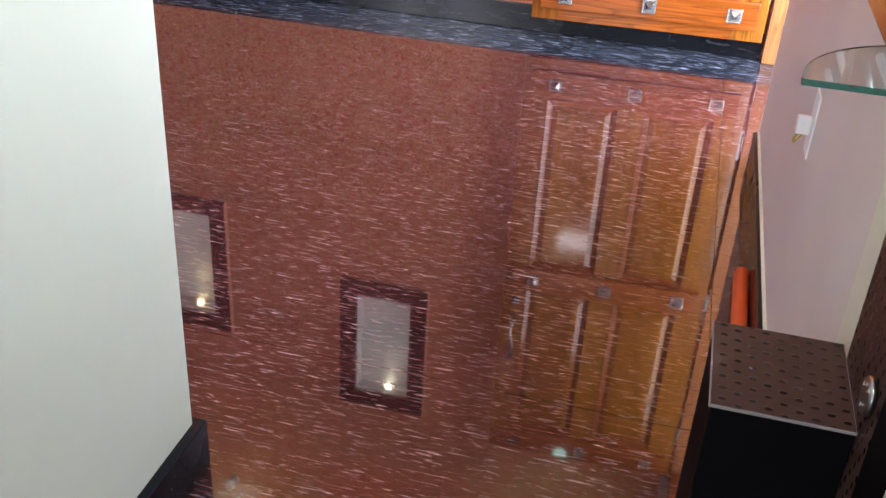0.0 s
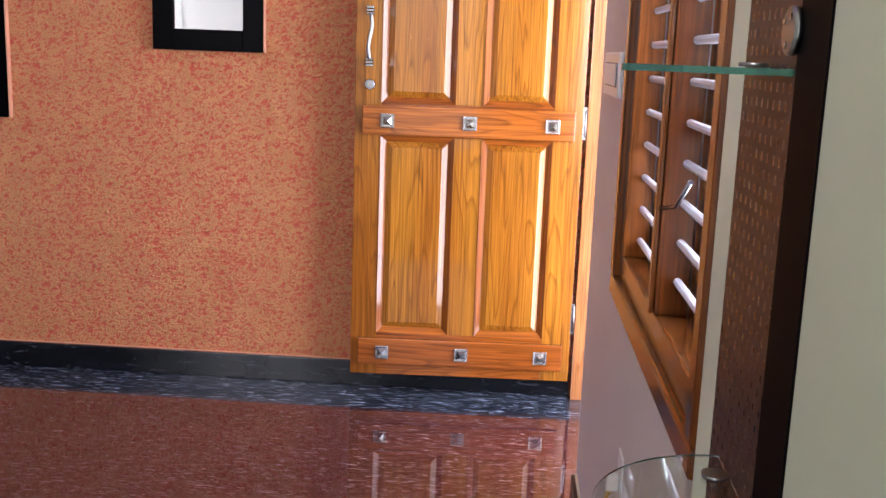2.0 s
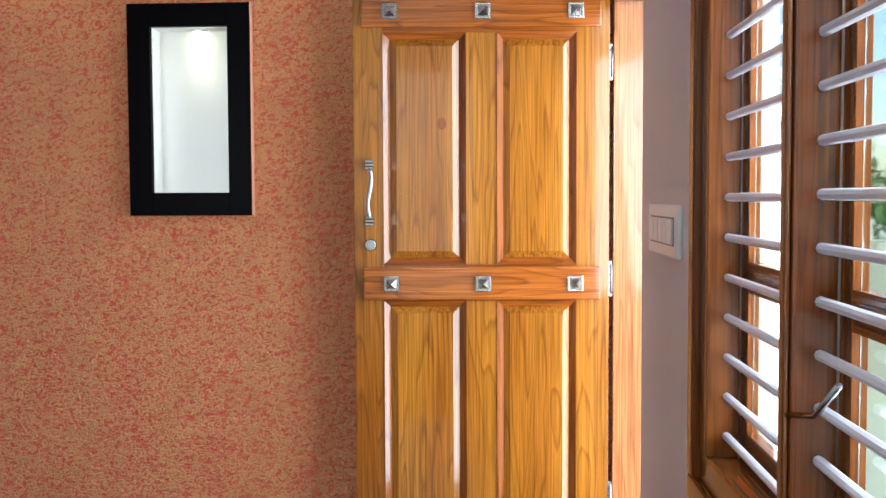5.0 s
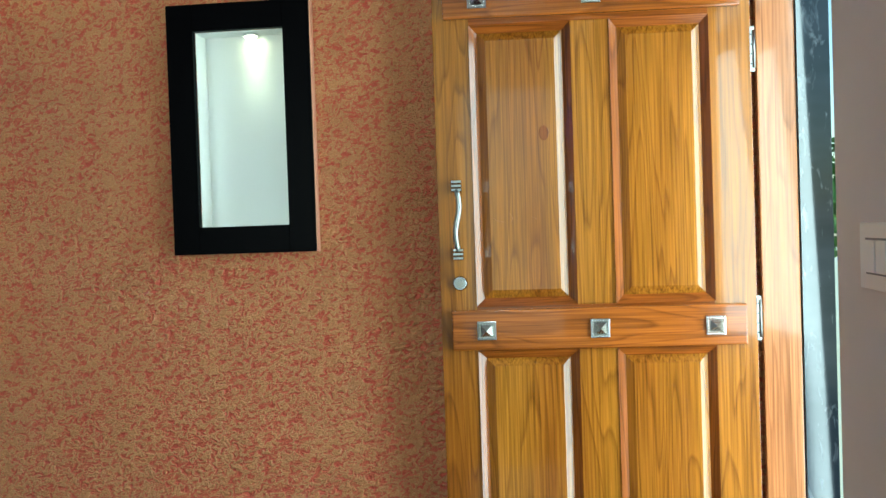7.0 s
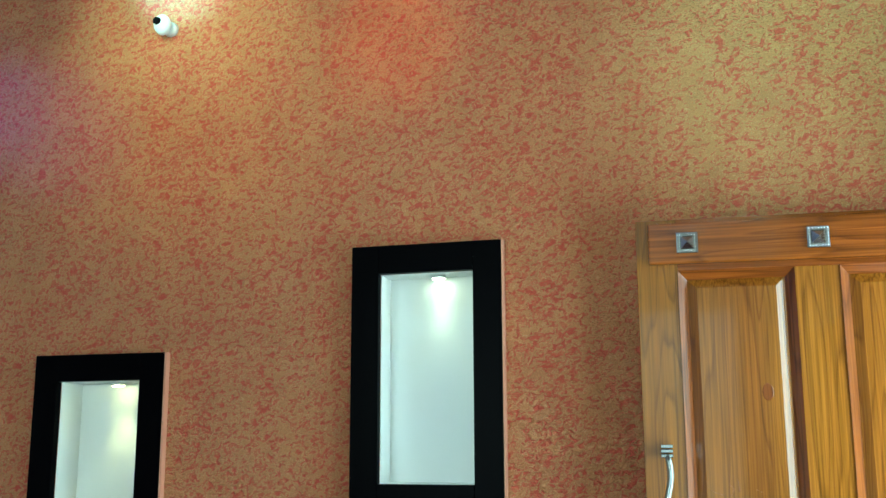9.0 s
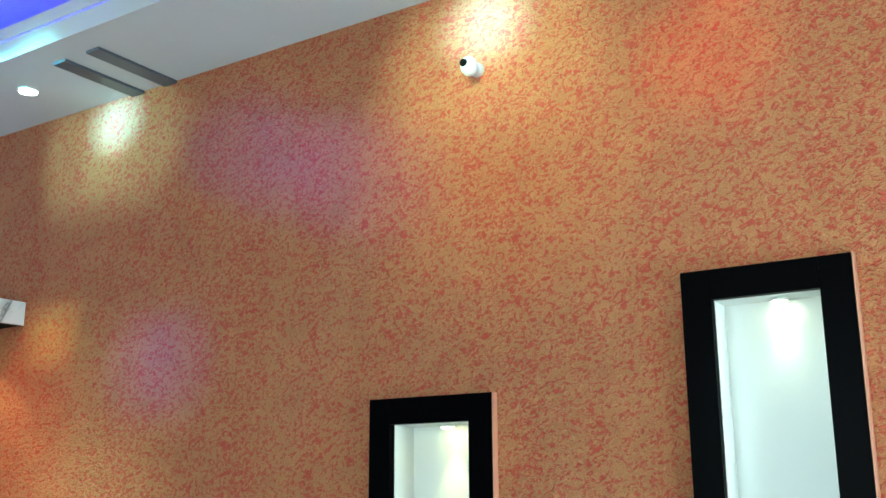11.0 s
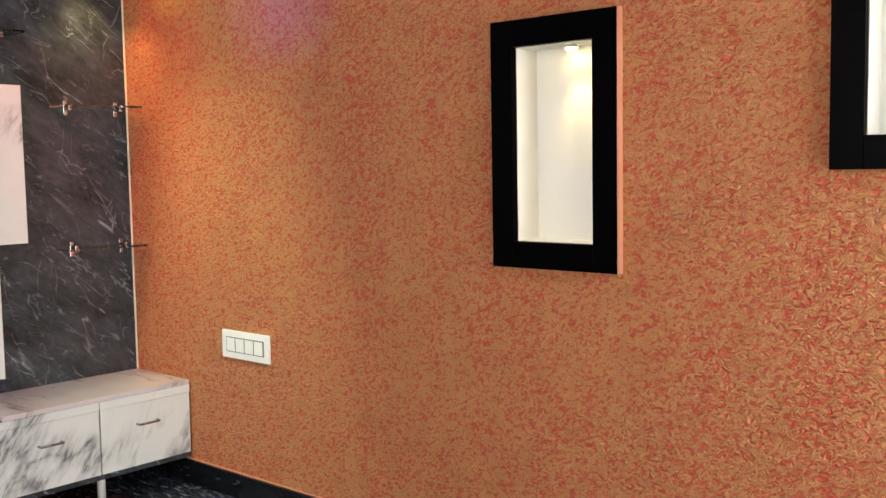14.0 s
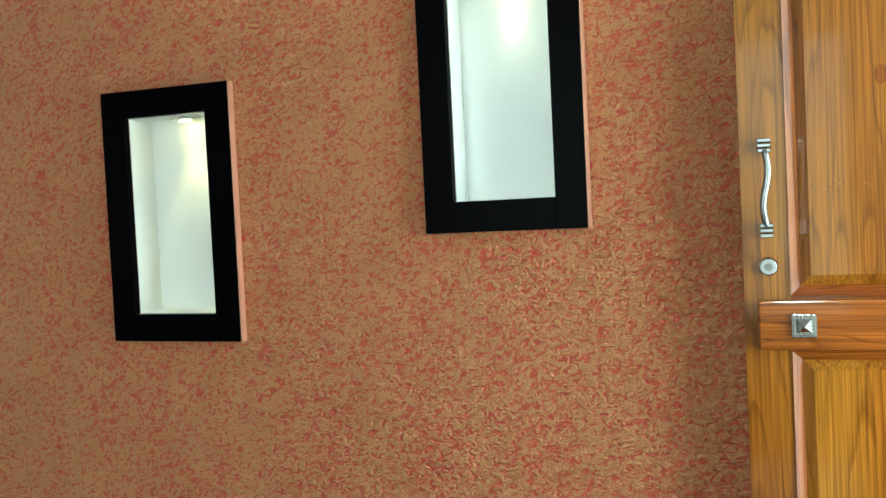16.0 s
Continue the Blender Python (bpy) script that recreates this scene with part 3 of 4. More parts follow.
def entrance_door(m):
    t = thing("entrance_door", "varnished teak entrance door with four raised panels and silver studs, standing open near the textured wall", "door", m)
    y = 0.0
    th = 0.038
    ST = 0.105
    rows = [(0.245, 1.008), (1.130, 1.900)]
    cols = [(0.099, 0.374), (0.478, 0.742)]
    b = 0.0015
    solid("stile", M_TEAK, 0, y, 0.078, cols[0][0], y + th, DH, bevel=b, parent=t)
    solid("stile", M_TEAK, cols[1][1], y, 0.078, DW, y + th, DH, bevel=b, parent=t)
    for r in rows:
        solid("mullion", M_TEAK, cols[0][1], y, r[0], cols[1][0], y + th, r[1], bevel=b, parent=t)
    for z0, z1 in ((0.078, rows[0][0]), (rows[0][1], rows[1][0]), (rows[1][1], DH)):
        solid("rail", M_TEAKX, cols[0][0], y, z0, cols[1][1], y + th, z1, bevel=b, parent=t)
    solid("door_core", M_TEAK, 0.02, y + 0.024, 0.085, DW - 0.02, y + th - 0.004, DH - 0.02, parent=t)
    for r in rows:
        for c in cols:
            raised_panel(t, c[0], c[1], r[0], r[1], y)
    for z0, z1, u0 in ((0.122, 0.226, 0.03), (1.012, 1.122, 0.03), (1.915, 2.018, 0.03)):
        solid("cross_band", M_TEAKX, u0, y - 0.022, z0, DW - 0.03, y - 0.0005, z1, bevel=0.005, parent=t, label="raised teak band holding three studs")
        for u in (0.125, 0.431, 0.737):
            stud(t, u, (z0 + z1) / 2 - 0.001, y - 0.022)
    for pts in ([(0.150, 1.372), (0.165, 1.363), (0.180, 1.360)], [(0.195, 1.385), (0.205, 1.372), (0.198, 1.356)], [(0.215, 1.395), (0.218, 1.366)], [(0.255, 1.372), (0.270, 1.366)]):
        sweep("scuff", [(u, y + 0.0045, z) for u, z in pts], 0.0006, M_JAMB, t, "pale scuff mark", seg=6)
    bm = cyl_bm(bmesh.new(), 1, 0.9, 1, Matrix.Diagonal((0.013, 0.0006, 0.021, 1)) @ pose(0, 0, 0, 90, 0, 0), 16)
    part("knot", bm, M_TEAKD, t, "dark knot in the wood").location = (0.296, y + 0.0045, 1.60)
    # pull handle
    h = thing("handle", "brushed silver curved pull handle with ringed ends", "", None)
    h.parent = t
    u = 0.055
    pts = [(u + 0.006 * math.sin(k / 12 * math.tau) * (0.4 + 0.6 * (k > 0)), y - 0.040 - 0.006 * math.sin(k / 12 * math.pi), 1.452 - 0.165 * k / 12) for k in range(13)]
    sweep("grip", pts, 0.0075, M_STEEL, h)
    for zc in (1.462, 1.277):
        bm = bmesh.new()
        for k in (-1, 0, 1):
            box_bm(bm, u - 0.014, y - 0.046, zc + k * 0.011 - 0.004, u + 0.014, y - 0.0005, zc + k * 0.011 + 0.004, bevel=0.0015)
        part("handle_mount", bm, M_CHROME, h)
    lk = part("lock_rose", cyl_bm(bmesh.new(), 0.021, 0.017, 0.012, pose(u, y - 0.0065, 1.196, 90, 0, 0), 28), M_CHROME, t, "round chrome lock rose", smooth=True)
    part("key_barrel", cyl_bm(bmesh.new(), 0.009, 0.009, 0.004, pose(u, y - 0.0145, 1.196, 90, 0, 0), 20), M_STEEL, lk)
    for zc in (0.33, 1.08, 1.80):
        bm = box_bm(bmesh.new(), DW - 0.002, y - 0.001, zc - 0.06, DW + 0.010, y + 0.002, zc + 0.06, bevel=0.0006)
        hg = part("hinge", bm, M_STEEL, t, "steel butt hinge")
        part("hinge_pin", cyl_bm(bmesh.new(), 0.004, 0.004, 0.10, pose(DW + 0.008, y - 0.003, zc), 12), M_STEEL, hg, smooth=True)
        bm = bmesh.new()
        for k in range(4):
            cyl_bm(bm, 0.0022, 0.0022, 0.001, pose(DW + 0.0015, y - 0.0017, zc - 0.039 + 0.026 * k, 90, 0, 0), 8)
        part("hinge_screws", bm, M_BLK, hg)
    return t


DX, DY, DROT = -0.830, -0.100, 2.6
entrance_door(pose(DX, DY, 0, 0, 0, DROT))

# frame of the entrance
ent = thing("door_frame", "varnished teak frame of the entrance", "door frame")
hx, hy = 0.036, -0.056
solid("jamb", M_JAMB, hx, hy, 0, hx + 0.10, hy + 0.055, HEAD - 0.001, bevel=0.004, parent=ent)
solid("jamb", M_JAMB, hx, YD1 + 0.002, 0, hx + 0.10, YD1 + 0.05, HEAD - 0.001, bevel=0.004, parent=ent)
solid("head", M_TEAKDY, hx, YD1 + 0.052, HEAD - 0.085, hx + 0.10, hy - 0.002, HEAD - 0.001, bevel=0.004, parent=ent)


def window():
    t = thing("barred_window", "dark varnished wooden window frame with two bays of white horizontal bars", "window")
    x0, x1 = -0.010, 0.085
    a, b = 0.045, 0.10          # outer trim and inner step
    mid = -2.19
    e = 0.0005
    solid("trim", M_TEAKDY, x0, WY1, WZ0, x1, WY0, WZ0 + a, bevel=0.006, parent=t)
    solid("trim", M_TEAKDY, x0, WY1, WZ1 - a, x1, WY0, WZ1, bevel=0.006, parent=t)
    solid("trim", M_TEAKD, x0, WY0 - a, WZ0 + a + e, x1, WY0, WZ1 - a - e, bevel=0.006, parent=t)
    solid("trim", M_TEAKD, x0, WY1, WZ0 + a + e, x1, WY1 + a, WZ1 - a - e, bevel=0.006, parent=t)
    solid("sill", M_TEAKDY, 0.004, WY1 + a + e, WZ0 + a + e, x1, WY0 - a - e, WZ0 + b, bevel=0.005, parent=t)
    solid("head", M_TEAKDY, 0.004, WY1 + a + e, WZ1 - b, x1, WY0 - a - e, WZ1 - a - e, bevel=0.005, parent=t)
    z0, z1 = WZ0 + b + e, WZ1 - b - e
    for y0, y1 in ((WY0 - 0.110, WY0 - a - e), (mid - 0.017, mid + 0.035)):
        solid("post", M_TEAKD, 0.002, y0, z0, x1, y1, z1, bevel=0.005, parent=t)
    solid("bead", M_TEAKD, -0.006, mid - 0.012, z0, 0.0015, mid + 0.012, z1, bevel=0.004, parent=t)
    bays = ((mid + 0.0355, WY0 - 0.1105), (WY1 + a + e, mid - 0.0175))
    for (y0, y1), first, step in zip(bays, (0.9475, 0.969), (0.0675, 0.0645)):
        k = 0
        while first + k * step < z1 - 0.02:
            part("bar", cyl_bm(bmesh.new(), 0.0070, 0.0070, y1 - y0, pose(0.036, (y0 + y1) / 2, first + k * step, 90, 0, 0), 8), M_BAR, t)
            k += 1
    for y0, y1 in bays:
        s = solid("shutter_frame", M_TEAKD, 0.062, y0, z0, 0.083, y0 + 0.04, z1, parent=t)
        solid("stile", M_TEAKD, 0.062, y1 - 0.034, z0, 0.083, y1, z1, parent=s)
        for z in (z0, 1.195, z1 - 0.05):
            solid("rail", M_TEAKDY, 0.062, y0 + 0.041, z, 0.083, y1 - 0.035, z + 0.05, parent=s)
        g = solid("pane", M_GLASS, 0.071, y0 + 0.041, z0 + 0.01, 0.075, y1 - 0.035, z1 - 0.01, parent=s)
        g.visible_shadow = False
        sweep("cord", [(0.056, y1 - 0.005, z0), (0.056, y1 - 0.005, z1)], 0.0016, M_STEEL, s)
    return t


window()


def switchboard(m, n=4, w=0.16, h=0.09, label=""):
    t = thing("switchboard", label, "switchboard", m)
    solid("plate", M_PLASTIC, -w / 2, -0.011, -h / 2, w / 2, -0.0005, h / 2, bevel=0.004, parent=t)
    solid("switch_bed", M_GREY, -w * 0.40, -0.0118, -h * 0.27, w * 0.40, -0.0112, h * 0.27, parent=t, label="grey gap round the switches")
    iw = w * 0.78 / n
    for k in range(n):
        x = -w * 0.39 + iw * k
        solid("switch", M_PLASTIC, x + 0.0035, -0.0155, -h * 0.24, x + iw - 0.0035, -0.0120, h * 0.24, bevel=0.0015, parent=t)
    return t


switchboard(pose(-3.897, 0, 0.627), 4, 0.295, 0.112, "white plastic switchboard with four switches on the textured wall")
switchboard(pose(0, -1.33, 1.285, 0, 0, -90), 5, 0.36, 0.105, "white plastic switchboard beside the barred window")


def corner_shelf(z, label):
    """Quarter-round glass on the laminate board."""
    t = thing("glass_shelf", label, "shelf", pose(-0.0085, -2.936, z), "corner glass shelves")
    r1, r2, th = 0.146, 0.145, 0.006
    pts = [(0, 0), (-r1, 0)] + [(-r1 * math.cos(a), r2 * math.sin(a)) for a in [math.pi / 2 * k / 16 for k in range(1, 17)]]
    bm = bmesh.new()
    f = bm.faces.new([bm.verts.new((x, y, 0)) for x, y in pts])
    e = bmesh.ops.extrude_face_region(bm, geom=[f])
    bmesh.ops.translate(bm, verts=[v for v in e["geom"] if isinstance(v, bmesh.types.BMVert)], vec=(0, 0, th))
    bmesh.ops.recalc_face_normals(bm, faces=bm.faces)
    g = part("glass", bm, M_GLASS, t, "clear glass with a green edge")
    g.data.materials.append(M_GEDGE)
    for p in g.data.polygons:
        p.material_index = 1 if abs(p.normal.z) < 0.5 else 0
    for y in (0.085,):
        b = part("bracket", cyl_bm(bmesh.new(), 0.014, 0.014, 0.004, pose(-0.015, y, th + 0.0025), 24), M_STEEL, t, "round steel bracket", smooth=True)
    return t


corner_shelf(1.314, "small quarter-round glass shelf at eye height on the dark laminate board")
corner_shelf(0.903, "small quarter-round glass shelf at waist height on the dark laminate board")


def half_disc(z, y, label):
    t = thing("glass_bracket", label, "bracket", pose(-0.0085, y, z), "round brackets on the board")
    bm = bmesh.new()
    cyl_bm(bm, 0.021, 0.021, 0.008, pose(-0.0045, 0, 0, 0, 90, 0), 32)
    bmesh.ops.bevel(bm, geom=[e for e in bm.edges], offset=0.0015, segments=2, affect="EDGES")
    part("disc", bm, M_STEEL, t, smooth=True)
    for dy, dz in ((0.010, 0.008), (-0.008, 0.012), (0.002, -0.012)):
        part("screw", cyl_bm(bmesh.new(), 0.003, 0.003, 0.0015, pose(-0.0094, dy, dz, 0, 90, 0), 10), M_CHROME, t)
    return t


half_disc(1.352, -2.935, "round steel bracket screwed to the dark board above the glass shelf")
half_disc(0.575, -2.90, "round steel bracket screwed to the dark board above the low cabinet")


def shoe_box():
    t = thing("low_cabinet", "low black cabinet with a dashed laminate top under the glass shelves", "cabinet")
    x0, y0, y1, z = -0.163, -2.892, -2.722, 0.521
    solid("body", M_BLK, x0 + 0.002, y0 + 0.002, 0.0, -0.009, y1 - 0.002, z - 0.0045, bevel=0.002, parent=t)
    solid("top_edge", M_EDGEGREY, x0 - 0.0005, y0 - 0.0005, z - 0.004, -0.009, y1 + 0.0005, z - 0.0008, parent=t, label="pale grey sheet edge")
    solid("top", M_LAM, x0 + 0.0012, y0 + 0.0012, z - 0.0007, -0.0102, y1 - 0.0012, z, parent=t, label="dashed brown laminate top")
    return t


shoe_box()

pipe = thing("pipe_roll", "bright orange plastic pipe lying along the skirting", "pipe")
part("tube", cyl_bm(bmesh.new(), 0.018, 0.018, 0.80, pose(-0.042, -2.09, 0.0185, 90, 0, -1.2), 24), M_ORANGE, pipe, smooth=True)
part("cap", cyl_bm(bmesh.new(), 0.011, 0.0178, 0.010, pose(-0.0336, -1.686, 0.0185, 90, 0, -1.2), 24), M_ORANGE, pipe, smooth=True)

# wired plug hanging at the beige wall
plug = thing("wall_plug", "white plug with a short yellow wire on the beige wall", "plug", pose(0, -1.97, 0.50))
solid("plate", M_PLASTIC, -0.004, -0.03, -0.05, -0.0005, 0.03, 0.07, bevel=0.0015, parent=plug)
solid("holder", M_PLASTIC, -0.030, -0.012, -0.01, -0.0045, 0.012, 0.022, bevel=0.004, parent=plug)
sweep("wire", [(-0.022, 0.0, -0.0105), (-0.028, 0.004, -0.025), (-0.026, 0.012, -0.036), (-0.018, 0.018, -0.028), (-0.010, 0.014, -0.011)], 0.0022, mat("yellow_wire", (0.5, 0.35, 0.05), 0.4), plug)

# window latch
lt = thing("window_latch", "small steel hook latch tied to a window bar", "latch")
sweep("hook", [(0.0, -2.20, 1.088), (0.015, -2.26, 1.10), (0.025, -2.31, 1.145)], 0.004, M_CHROME, lt)

# ---- television unit ----
PX = XL + 0.001
dark = tagged(solid("dark_panel", M_DM, XW + 0.001, -0.60, 0.10, PX + 0.018, -0.003, 2.148, kind="structure"), "black marble laminate back panel", "wall panel")
CT = 2.248
can = thing("canopy", "white marble laminate canopy shelf with two small downlights", "shelf")
solid("fascia", M_WM, XL + 0.22, -3.0, CT - 0.099, XL + 0.24, -0.004, CT, parent=can)
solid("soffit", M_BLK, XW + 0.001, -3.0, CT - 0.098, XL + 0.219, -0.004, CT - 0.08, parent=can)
solid("top", M_WM, XW + 0.001, -3.0, CT - 0.018, XL + 0.219, -0.004, CT, parent=can)


def downlight(x, y, z, color, power, r=0.035, glow=30, label="", spot=100, tilt=(0, 0)):
    t = thing("downlight", label, "downlight", pose(x, y, z), "recessed downlights")
    part("ring", cyl_bm(bmesh.new(), r, r * 0.9, 0.006, pose(0, 0, -0.0035), 28), M_WHITE, t, smooth=True)
    part("lens", cyl_bm(bmesh.new(), r * 0.78, r * 0.78, 0.002, pose(0, 0, -0.0078), 28), emit("downlight_glow", color, glow), t)
    lamp("downlight_beam", "SPOT", power, color, pose(x, y, z - 0.012, *tilt, 0), r * 0.6, spot=spot, blend=0.8)
    return t


downlight(XL + 0.12, -0.20, CT - 0.098, (1.0, 0.78, 0.36), 9, label="small warm downlight under the canopy", glow=18)
downlight(XL + 0.12, -0.93, CT - 0.098, (0.10, 0.06, 1.0), 15, label="small blue downlight under the canopy", glow=30)
tagged(solid("marble_back", M_WM, XW + 0.001, -3.0, 0.50, PX + 0.026, -0.601, CT - 0.101, kind="structure"), "white veined marble laminate back panel", "wall panel")
tvp = thing("raised_panel", "raised white veined marble laminate panel for the television", "wall panel")
solid("face", M_WM, PX + 0.027, -3.0, 1.04, PX + 0.07, -0.5015, 1.668, bevel=0.001, parent=tvp)
solid("edge_band", M_WM, PX + 0.027, -0.5013, 1.04, PX + 0.0695, -0.50, 1.668, parent=tvp)


def glass_rack(y0, y1, z, label):
    t = thing("glass_shelf", label, "shelf", pose(PX + 0.019, 0, z), "glass shelves on the dark panel")
    g = solid("glass", M_GLASS, 0.003, y0, 0, 0.15, y1, 0.008, parent=t)
    for y in (y0 + 0.07, y1 - 0.04):
        bm = box_bm(bmesh.new(), 0, y - 0.008, -0.03, 0.006, y + 0.008, 0.03, bevel=0.001)
        box_bm(bm, 0.006, y - 0.007, 0.0085, 0.045, y + 0.007, 0.016, bevel=0.001)
        box_bm(bm, 0.006, y - 0.007, -0.010, 0.045, y + 0.007, -0.001, bevel=0.001)
        part("bracket", bm, M_CHROME, t, "chrome shelf bracket")


glass_rack(-0.36, -0.02, 1.588, "narrow clear glass shelf on chrome brackets in front of dark marble")
glass_rack(-0.36, -0.02, 0.998, "narrow clear glass shelf on chrome brackets in front of dark marble")
glass_rack(-1.3, -0.52, 1.862, "narrow clear glass shelf on chrome brackets over the pale marble")


CBZ0, CBZ1, CBD = 0.115, 0.425, 0.415
wt = tagged(solid("counter_top", M_PM, PX + 0.019, -0.80, CBZ1 - 0.0, PX + CBD, -0.004, CBZ1 + 0.018, bevel=0.001), "pinkish marble laminate counter top", "worktop")
for k in range(5):
    y1 = -0.006 - 0.415 * k
    y0 = y1 - 0.411
    t = thing("drawer_unit", "white marble laminate drawer unit with a chrome bar handle", "drawer unit", group="drawer units under the television")
    solid("body", M_WM, PX + 0.019, y0, CBZ0 + 0.02, PX + CBD - 0.02, y1, CBZ1 - 0.001, parent=t)
    d = solid("drawer_front", M_WM, PX + CBD - 0.019, y0 + 0.001, CBZ0 + 0.02, PX + CBD, y1 - 0.001, CBZ1 - 0.035, bevel=0.001, parent=t)
    solid("top_strip", M_WM, PX + CBD - 0.019, y0, CBZ1 - 0.033, PX + CBD + 0.003, y1, CBZ1 - 0.001, parent=t)
    sweep("handle", [(PX + CBD + 0.001, (y0 + y1) / 2 - 0.045, 0.305), (PX + CBD + 0.022, (y0 + y1) / 2 - 0.045, 0.305), (PX + CBD + 0.022, (y0 + y1) / 2 + 0.045, 0.305), (PX + CBD + 0.001, (y0 + y1) / 2 + 0.045, 0.305)], 0.005, M_CHROME, d, "chrome bar handle")
    solid("bottom_strip", M_DM, PX + 0.019, y0, CBZ0, PX + CBD, y1, CBZ0 + 0.019, parent=t, label="dark marble laminate edge")
# Black sheet painting the shade at the wall's foot, below the drawers.
tagged(solid("shade_strip", M_BLK, XW + 0.001, -3.0, 0.0, PX + 0.018, -0.003, 0.099, kind="structure"), "black strip standing in for the shade under the drawer units", "plinth")

# ---- on the wall and the ceiling ----
CAMX, CAMZ = -2.25, 2.755
cd = thing("security_camera", "small white round security camera on the textured wall", "security camera", pose(CAMX, 0, CAMZ))
part("base", cyl_bm(bmesh.new(), 0.024, 0.021, 0.02, pose(0.006, -0.0105, 0.0, 90, 0, 0), 28), M_WHITE, cd, smooth=True)
bm = bmesh.new()
bmesh.ops.create_uvsphere(bm, u_segments=28, v_segments=18, radius=0.028, matrix=pose(0, -0.044, 0) @ Matrix.Diagonal((0.95, 1.0, 1.15, 1)))
part("housing", bm, M_WHITE, cd, smooth=True)
part("lens", cyl_bm(bmesh.new(), 0.013, 0.011, 0.01, pose(-0.004, -0.072, 0.003, 90, 0, -8), 24), M_BLK, cd, "black lens", smooth=True)

rg = thing("wall_ring", "round cover plate painted like the textured wall", "cover plate", pose(-4.42, 0, 2.77))
bm = bmesh.new()
r = [bmesh.ops.create_cone(bm, cap_ends=False, segments=32, radius1=0.045, radius2=0.042, depth=0.006, matrix=pose(0, -0.0035, 0, 90, 0, 0))]
bmesh.ops.create_cone(bm, cap_ends=True, segments=32, radius1=0.04, radius2=0.04, depth=0.003, matrix=pose(0, -0.002, 0, 90, 0, 0))
part("cover", bm, M_TEX, rg)

for x in (-3.66, -3.85):
    g = thing("ceiling_batten", "slate grey batten fixed under the ceiling", "batten", group="grey battens on the ceiling")
    solid("batten", M_GREY, x - 0.035, -0.378, CZ - 0.012, x + 0.035, -0.001, CZ - 0.0005, bevel=0.001, parent=g)

downlight(-4.20, -0.265, CZ, (1, 1, 1), 0.5, r=0.045, glow=9, label="round white ceiling downlight, faintly lit")

# ---- unseen lamps added for light patches and fill on the textured wall ----
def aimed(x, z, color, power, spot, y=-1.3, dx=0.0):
    lamp("patch_lamp", "SPOT", power, color, look((x + dx, y, CZ - 0.02), (x, 0, z)), 0.04, spot=spot, blend=1.0)


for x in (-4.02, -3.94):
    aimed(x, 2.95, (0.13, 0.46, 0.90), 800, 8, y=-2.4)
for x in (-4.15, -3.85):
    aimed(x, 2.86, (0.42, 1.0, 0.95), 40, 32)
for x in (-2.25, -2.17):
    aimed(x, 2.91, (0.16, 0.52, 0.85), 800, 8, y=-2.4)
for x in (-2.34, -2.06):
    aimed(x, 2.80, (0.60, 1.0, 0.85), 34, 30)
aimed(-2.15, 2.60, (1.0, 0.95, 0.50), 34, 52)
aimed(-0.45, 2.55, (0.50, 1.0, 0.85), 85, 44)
# Wide fill that only brightens this part of the wall.
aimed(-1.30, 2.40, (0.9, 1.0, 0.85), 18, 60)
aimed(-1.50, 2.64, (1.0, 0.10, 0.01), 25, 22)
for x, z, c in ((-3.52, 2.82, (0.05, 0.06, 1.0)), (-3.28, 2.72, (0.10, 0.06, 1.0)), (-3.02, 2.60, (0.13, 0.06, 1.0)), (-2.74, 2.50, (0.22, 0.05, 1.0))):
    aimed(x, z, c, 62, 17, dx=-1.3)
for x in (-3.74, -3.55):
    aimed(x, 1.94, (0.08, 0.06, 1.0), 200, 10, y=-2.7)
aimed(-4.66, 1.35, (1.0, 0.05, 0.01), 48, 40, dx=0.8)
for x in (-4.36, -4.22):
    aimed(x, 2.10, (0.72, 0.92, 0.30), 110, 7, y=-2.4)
# Added fill for the pale column on the wall and the dim drawer fronts.
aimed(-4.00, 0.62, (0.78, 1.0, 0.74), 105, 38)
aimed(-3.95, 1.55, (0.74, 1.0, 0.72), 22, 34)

# ---- daylight at the door and window, and unseen fill lamps ----
lamp("window_daylight", "AREA", 26, (0.84, 0.92, 1.0), look((0.45, -2.25, 1.45), (-1, -2.05, 1.3)), size=0.8, size_y=1.3)
lamp("door_daylight", "AREA", 36, (0.84, 0.92, 1.0), look((0.29, -0.55, 1.1), (-1, -0.75, 1.05)), size=0.8, size_y=2.0)
# Fill from behind the walk, through an added opening in the south wall.
lamp("hall_fill", "AREA", 46, (0.93, 0.98, 1.0), look((-2.4, BACK - 0.05, 1.6), (-2.2, 0, 1.3)), size=1.0, size_y=1.4)
# Added overhead fill for the near walls; no fitting hangs here.
lamp("corridor_top_fill", "AREA", 10, (0.95, 0.98, 1.0), look((-0.5, -4.0, CZ - 0.03), (-0.5, -4.0, 0)), size=0.3)
# Weak fill along the corridor, through the other added opening.
lamp("corridor_fill", "AREA", 3, (0.93, 0.98, 1.0), look((-0.475, BACK - 0.05, 1.45), (-0.5, 0, 1.2)), size=0.75, size_y=1.9)

# ---- outdoors ----
tagged(solid("ground", M_GREEN, 0.3, -60, -0.30, 60, 60, -0.16, kind="structure"), "pale ground outside", "ground")
tagged(solid("porch_wall", M_PORCH, 0.151, -0.010, -0.15, 0.236, 0.25, 2.6, kind="structure"), "black granite porch wall", "wall")


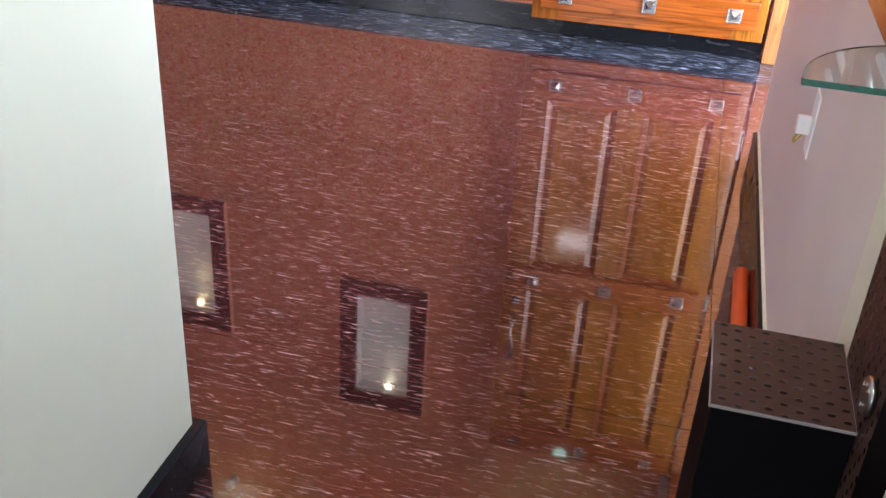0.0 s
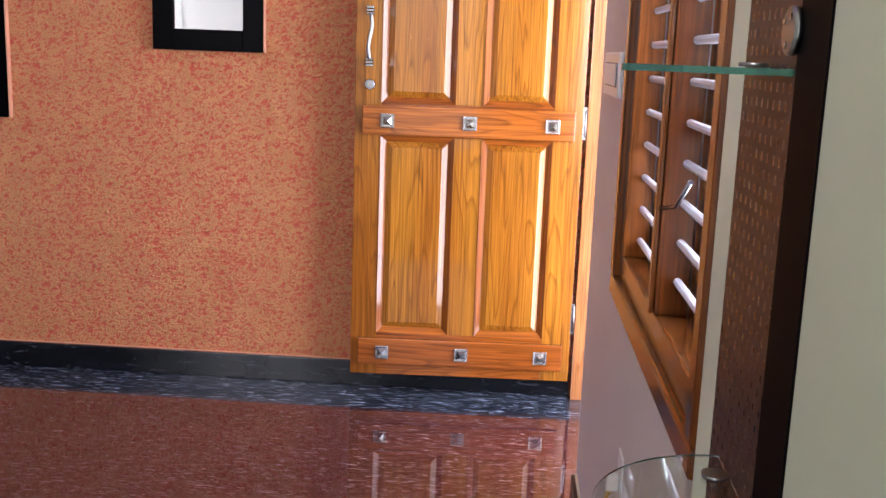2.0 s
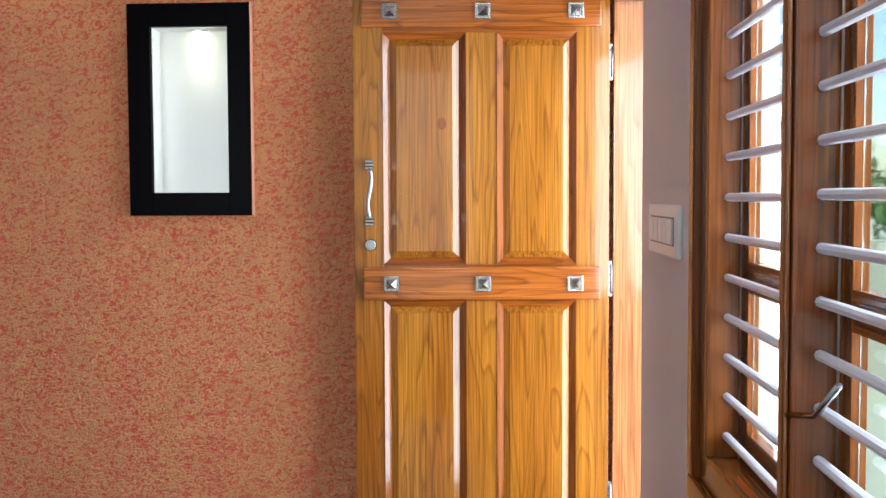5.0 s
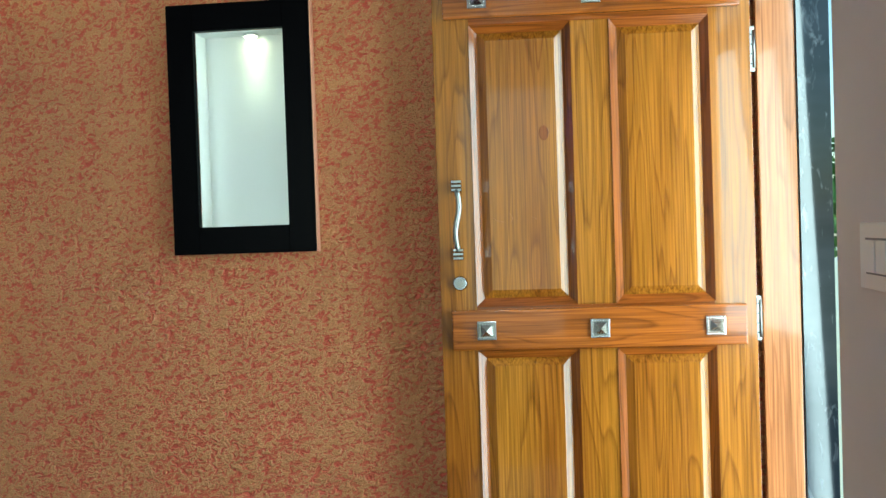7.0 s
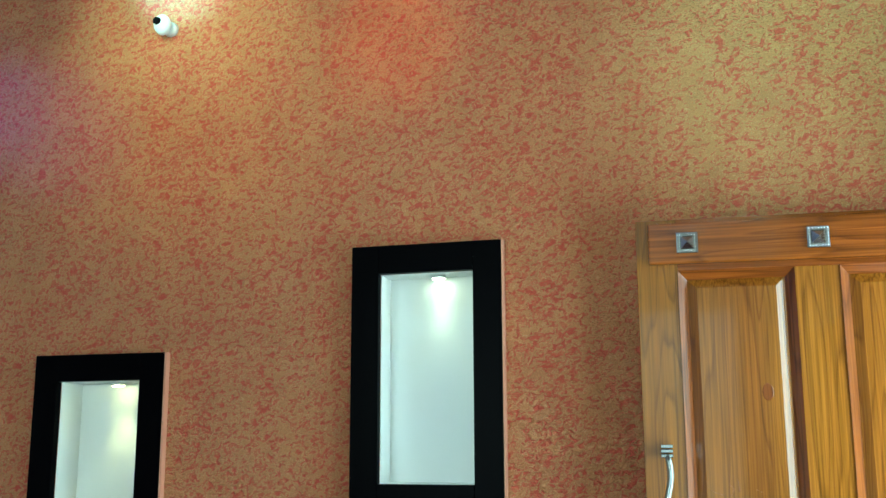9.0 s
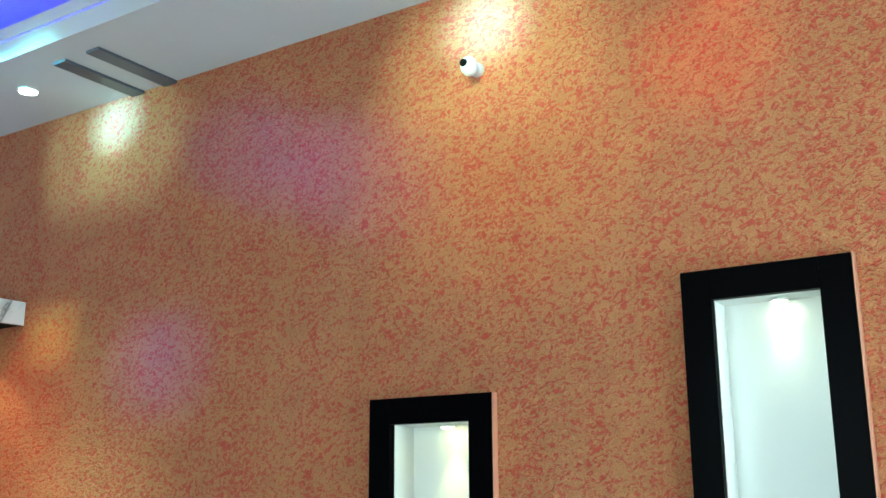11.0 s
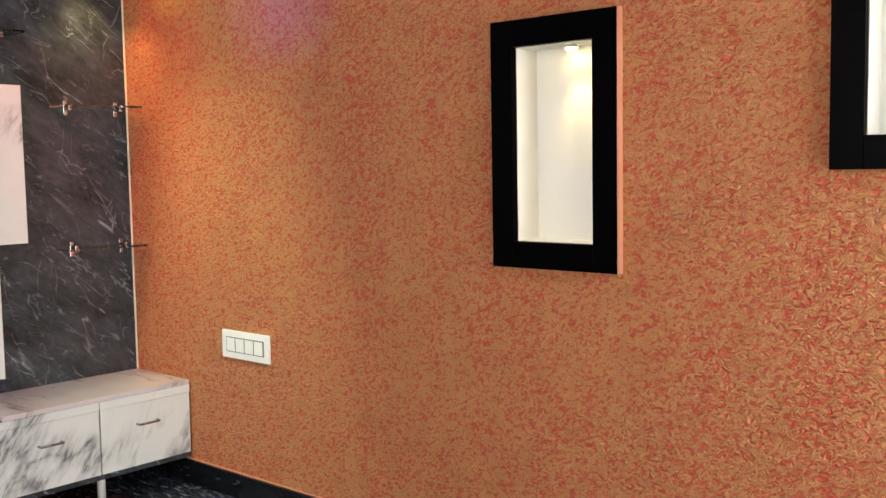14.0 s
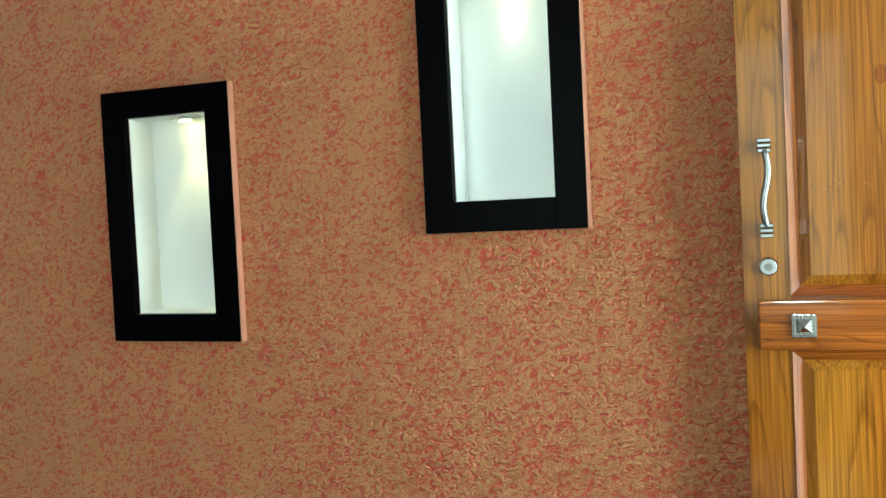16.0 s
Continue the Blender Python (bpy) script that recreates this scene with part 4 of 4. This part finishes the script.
def tree(x, y, h, r, seed, label):
    rnd = random.Random(seed)
    t = thing("tree", label, "tree", pose(x, y, -0.16), "trees outside")
    bm = bmesh.new()
    cyl_bm(bm, 0.12, 0.05, h * 0.75, pose(0, 0, h * 0.375), 10)
    for k in range(6):
        a = k * 1.05
        m = pose(0.25 * math.cos(a), 0.25 * math.sin(a), h * 0.6, 35 * math.sin(a), 35 * math.cos(a), 0)
        cyl_bm(bm, 0.035, 0.012, h * 0.45, m, 7)
    part("trunk", bm, M_BARK, t)
    verts, faces = [], []
    for k in range(2600):
        c = Vector([rnd.gauss(0, 1) for i in range(3)]).normalized() * (r * rnd.uniform(0.35, 1.0) * (1 + 0.25 * math.sin(k % 9)))
        c = Vector((c.x, c.y, h * 0.72 + c.z * 0.75))
        e = Euler([rnd.uniform(0, 6) for i in range(3)]).to_matrix()
        w = rnd.uniform(0.04, 0.08)
        n = len(verts)
        for q in ((-1.6, 0, 0), (0, -0.7, 0.1), (1.6, 0, 0), (0, 0.7, 0.1)):
            verts.append(c + e @ (Vector(q) * w))
        faces.append((n, n + 1, n + 2, n + 3))
    me = bpy.data.meshes.new("crown")
    me.from_pydata([tuple(v) for v in verts], [], faces)
    me.materials.append(M_LEAF)
    crown = new("crown", me)
    crown.parent = t


M_BARK = m_paint("bark", (0.10, 0.07, 0.05), 0.9, 0.3)
M_LEAF = m_paint("leaf_green", (0.07, 0.16, 0.04), 0.5, 0.4)
for k, (x, y, h, r) in enumerate(((4.2, 6.5, 2.0, 0.8), (6.0, 8.0, 2.6, 1.0), (3.0, 8.5, 2.3, 0.9), (8.5, 6.5, 2.7, 1.1), (9.5, 2.0, 2.6, 1.1))):
    tree(x, y, h, r, k, "leafy green tree outside the barred window")
tagged(solid("compound_wall", M_CREAM, 2.0, 4.6, -0.16, 14, 4.75, 1.0, kind="structure"), "low pale compound wall", "wall")

leg = thing("cabinet_leg", "white round leg under the drawer units", "furniture leg", group="legs under the drawer units")
part("tube", cyl_bm(bmesh.new(), 0.016, 0.016, CBZ0 - 0.0, pose(XL + 0.30, -0.36, CBZ0 / 2), 20), M_WHITE, leg, smooth=True)
copy_thing(leg, pose(0, -0.9, 0))

sk = thing("socket_strip", "white socket strip with three outlets on white marble laminate", "socket", pose(PX + 0.0265, -0.885, 0.548, 0, 0, 90))
solid("plate", M_PLASTIC, -0.19, -0.014, -0.045, 0.19, -0.0005, 0.045, bevel=0.003, parent=sk)
for k in range(4):
    x = -0.165 + k * 0.085
    o = solid("outlet", M_PLASTIC, x, -0.0185, -0.032, x + 0.075, -0.0145, 0.032, bevel=0.002, parent=sk)
    for dx, dz in ((0.022, -0.008), (0.052, -0.008), (0.037, 0.014)):
        part("pin_hole", cyl_bm(bmesh.new(), 0.004, 0.004, 0.001, pose(x + dx, -0.0191, dz, 90, 0, 0), 10), M_RUBBER, o)
cb = thing("cable_loop", "black power cable looped below the socket strip", "cable")
pts = [(PX + 0.050 + 0.01 * math.sin(a * 2), -0.722 + 0.022 * math.sin(a), 0.548 - 0.038 * (1 - math.cos(a))) for a in [math.tau * k / 24 for k in range(24)]]
sweep("cable", pts + [(PX + 0.05, -0.722, 0.548)], 0.0035, M_RUBBER, cb)
sweep("cable_tail", [(PX + 0.052, -0.722, 0.54), (PX + 0.06, -0.732, 0.49), (PX + 0.055, -0.739, 0.455)], 0.0035, M_RUBBER, cb)
solid("corner_filler", M_CREAM, XL + 0.0195, -0.006, CBZ1 + 0.02, XL + 0.0255, -0.0005, CT - 0.101, kind="structure")
solid("corner_filler_top", M_CREAM, XW + 0.0005, -0.006, CT + 0.001, XW + 0.005, -0.0005, CZ - 0.001, kind="structure")
tagged(solid("dark_counter_top", M_DM, PX + 0.019, -3.0, CBZ1, PX + CBD, -0.802, CBZ1 + 0.004), "dark marble laminate counter top beside the pink one", "worktop")
stb = thing("media_box", "small black media box on the dark counter top", "media player")
solid("case", M_BLK, PX + 0.08, -1.12, CBZ1 + 0.0042, PX + 0.26, -0.90, CBZ1 + 0.05, bevel=0.003, parent=stb)
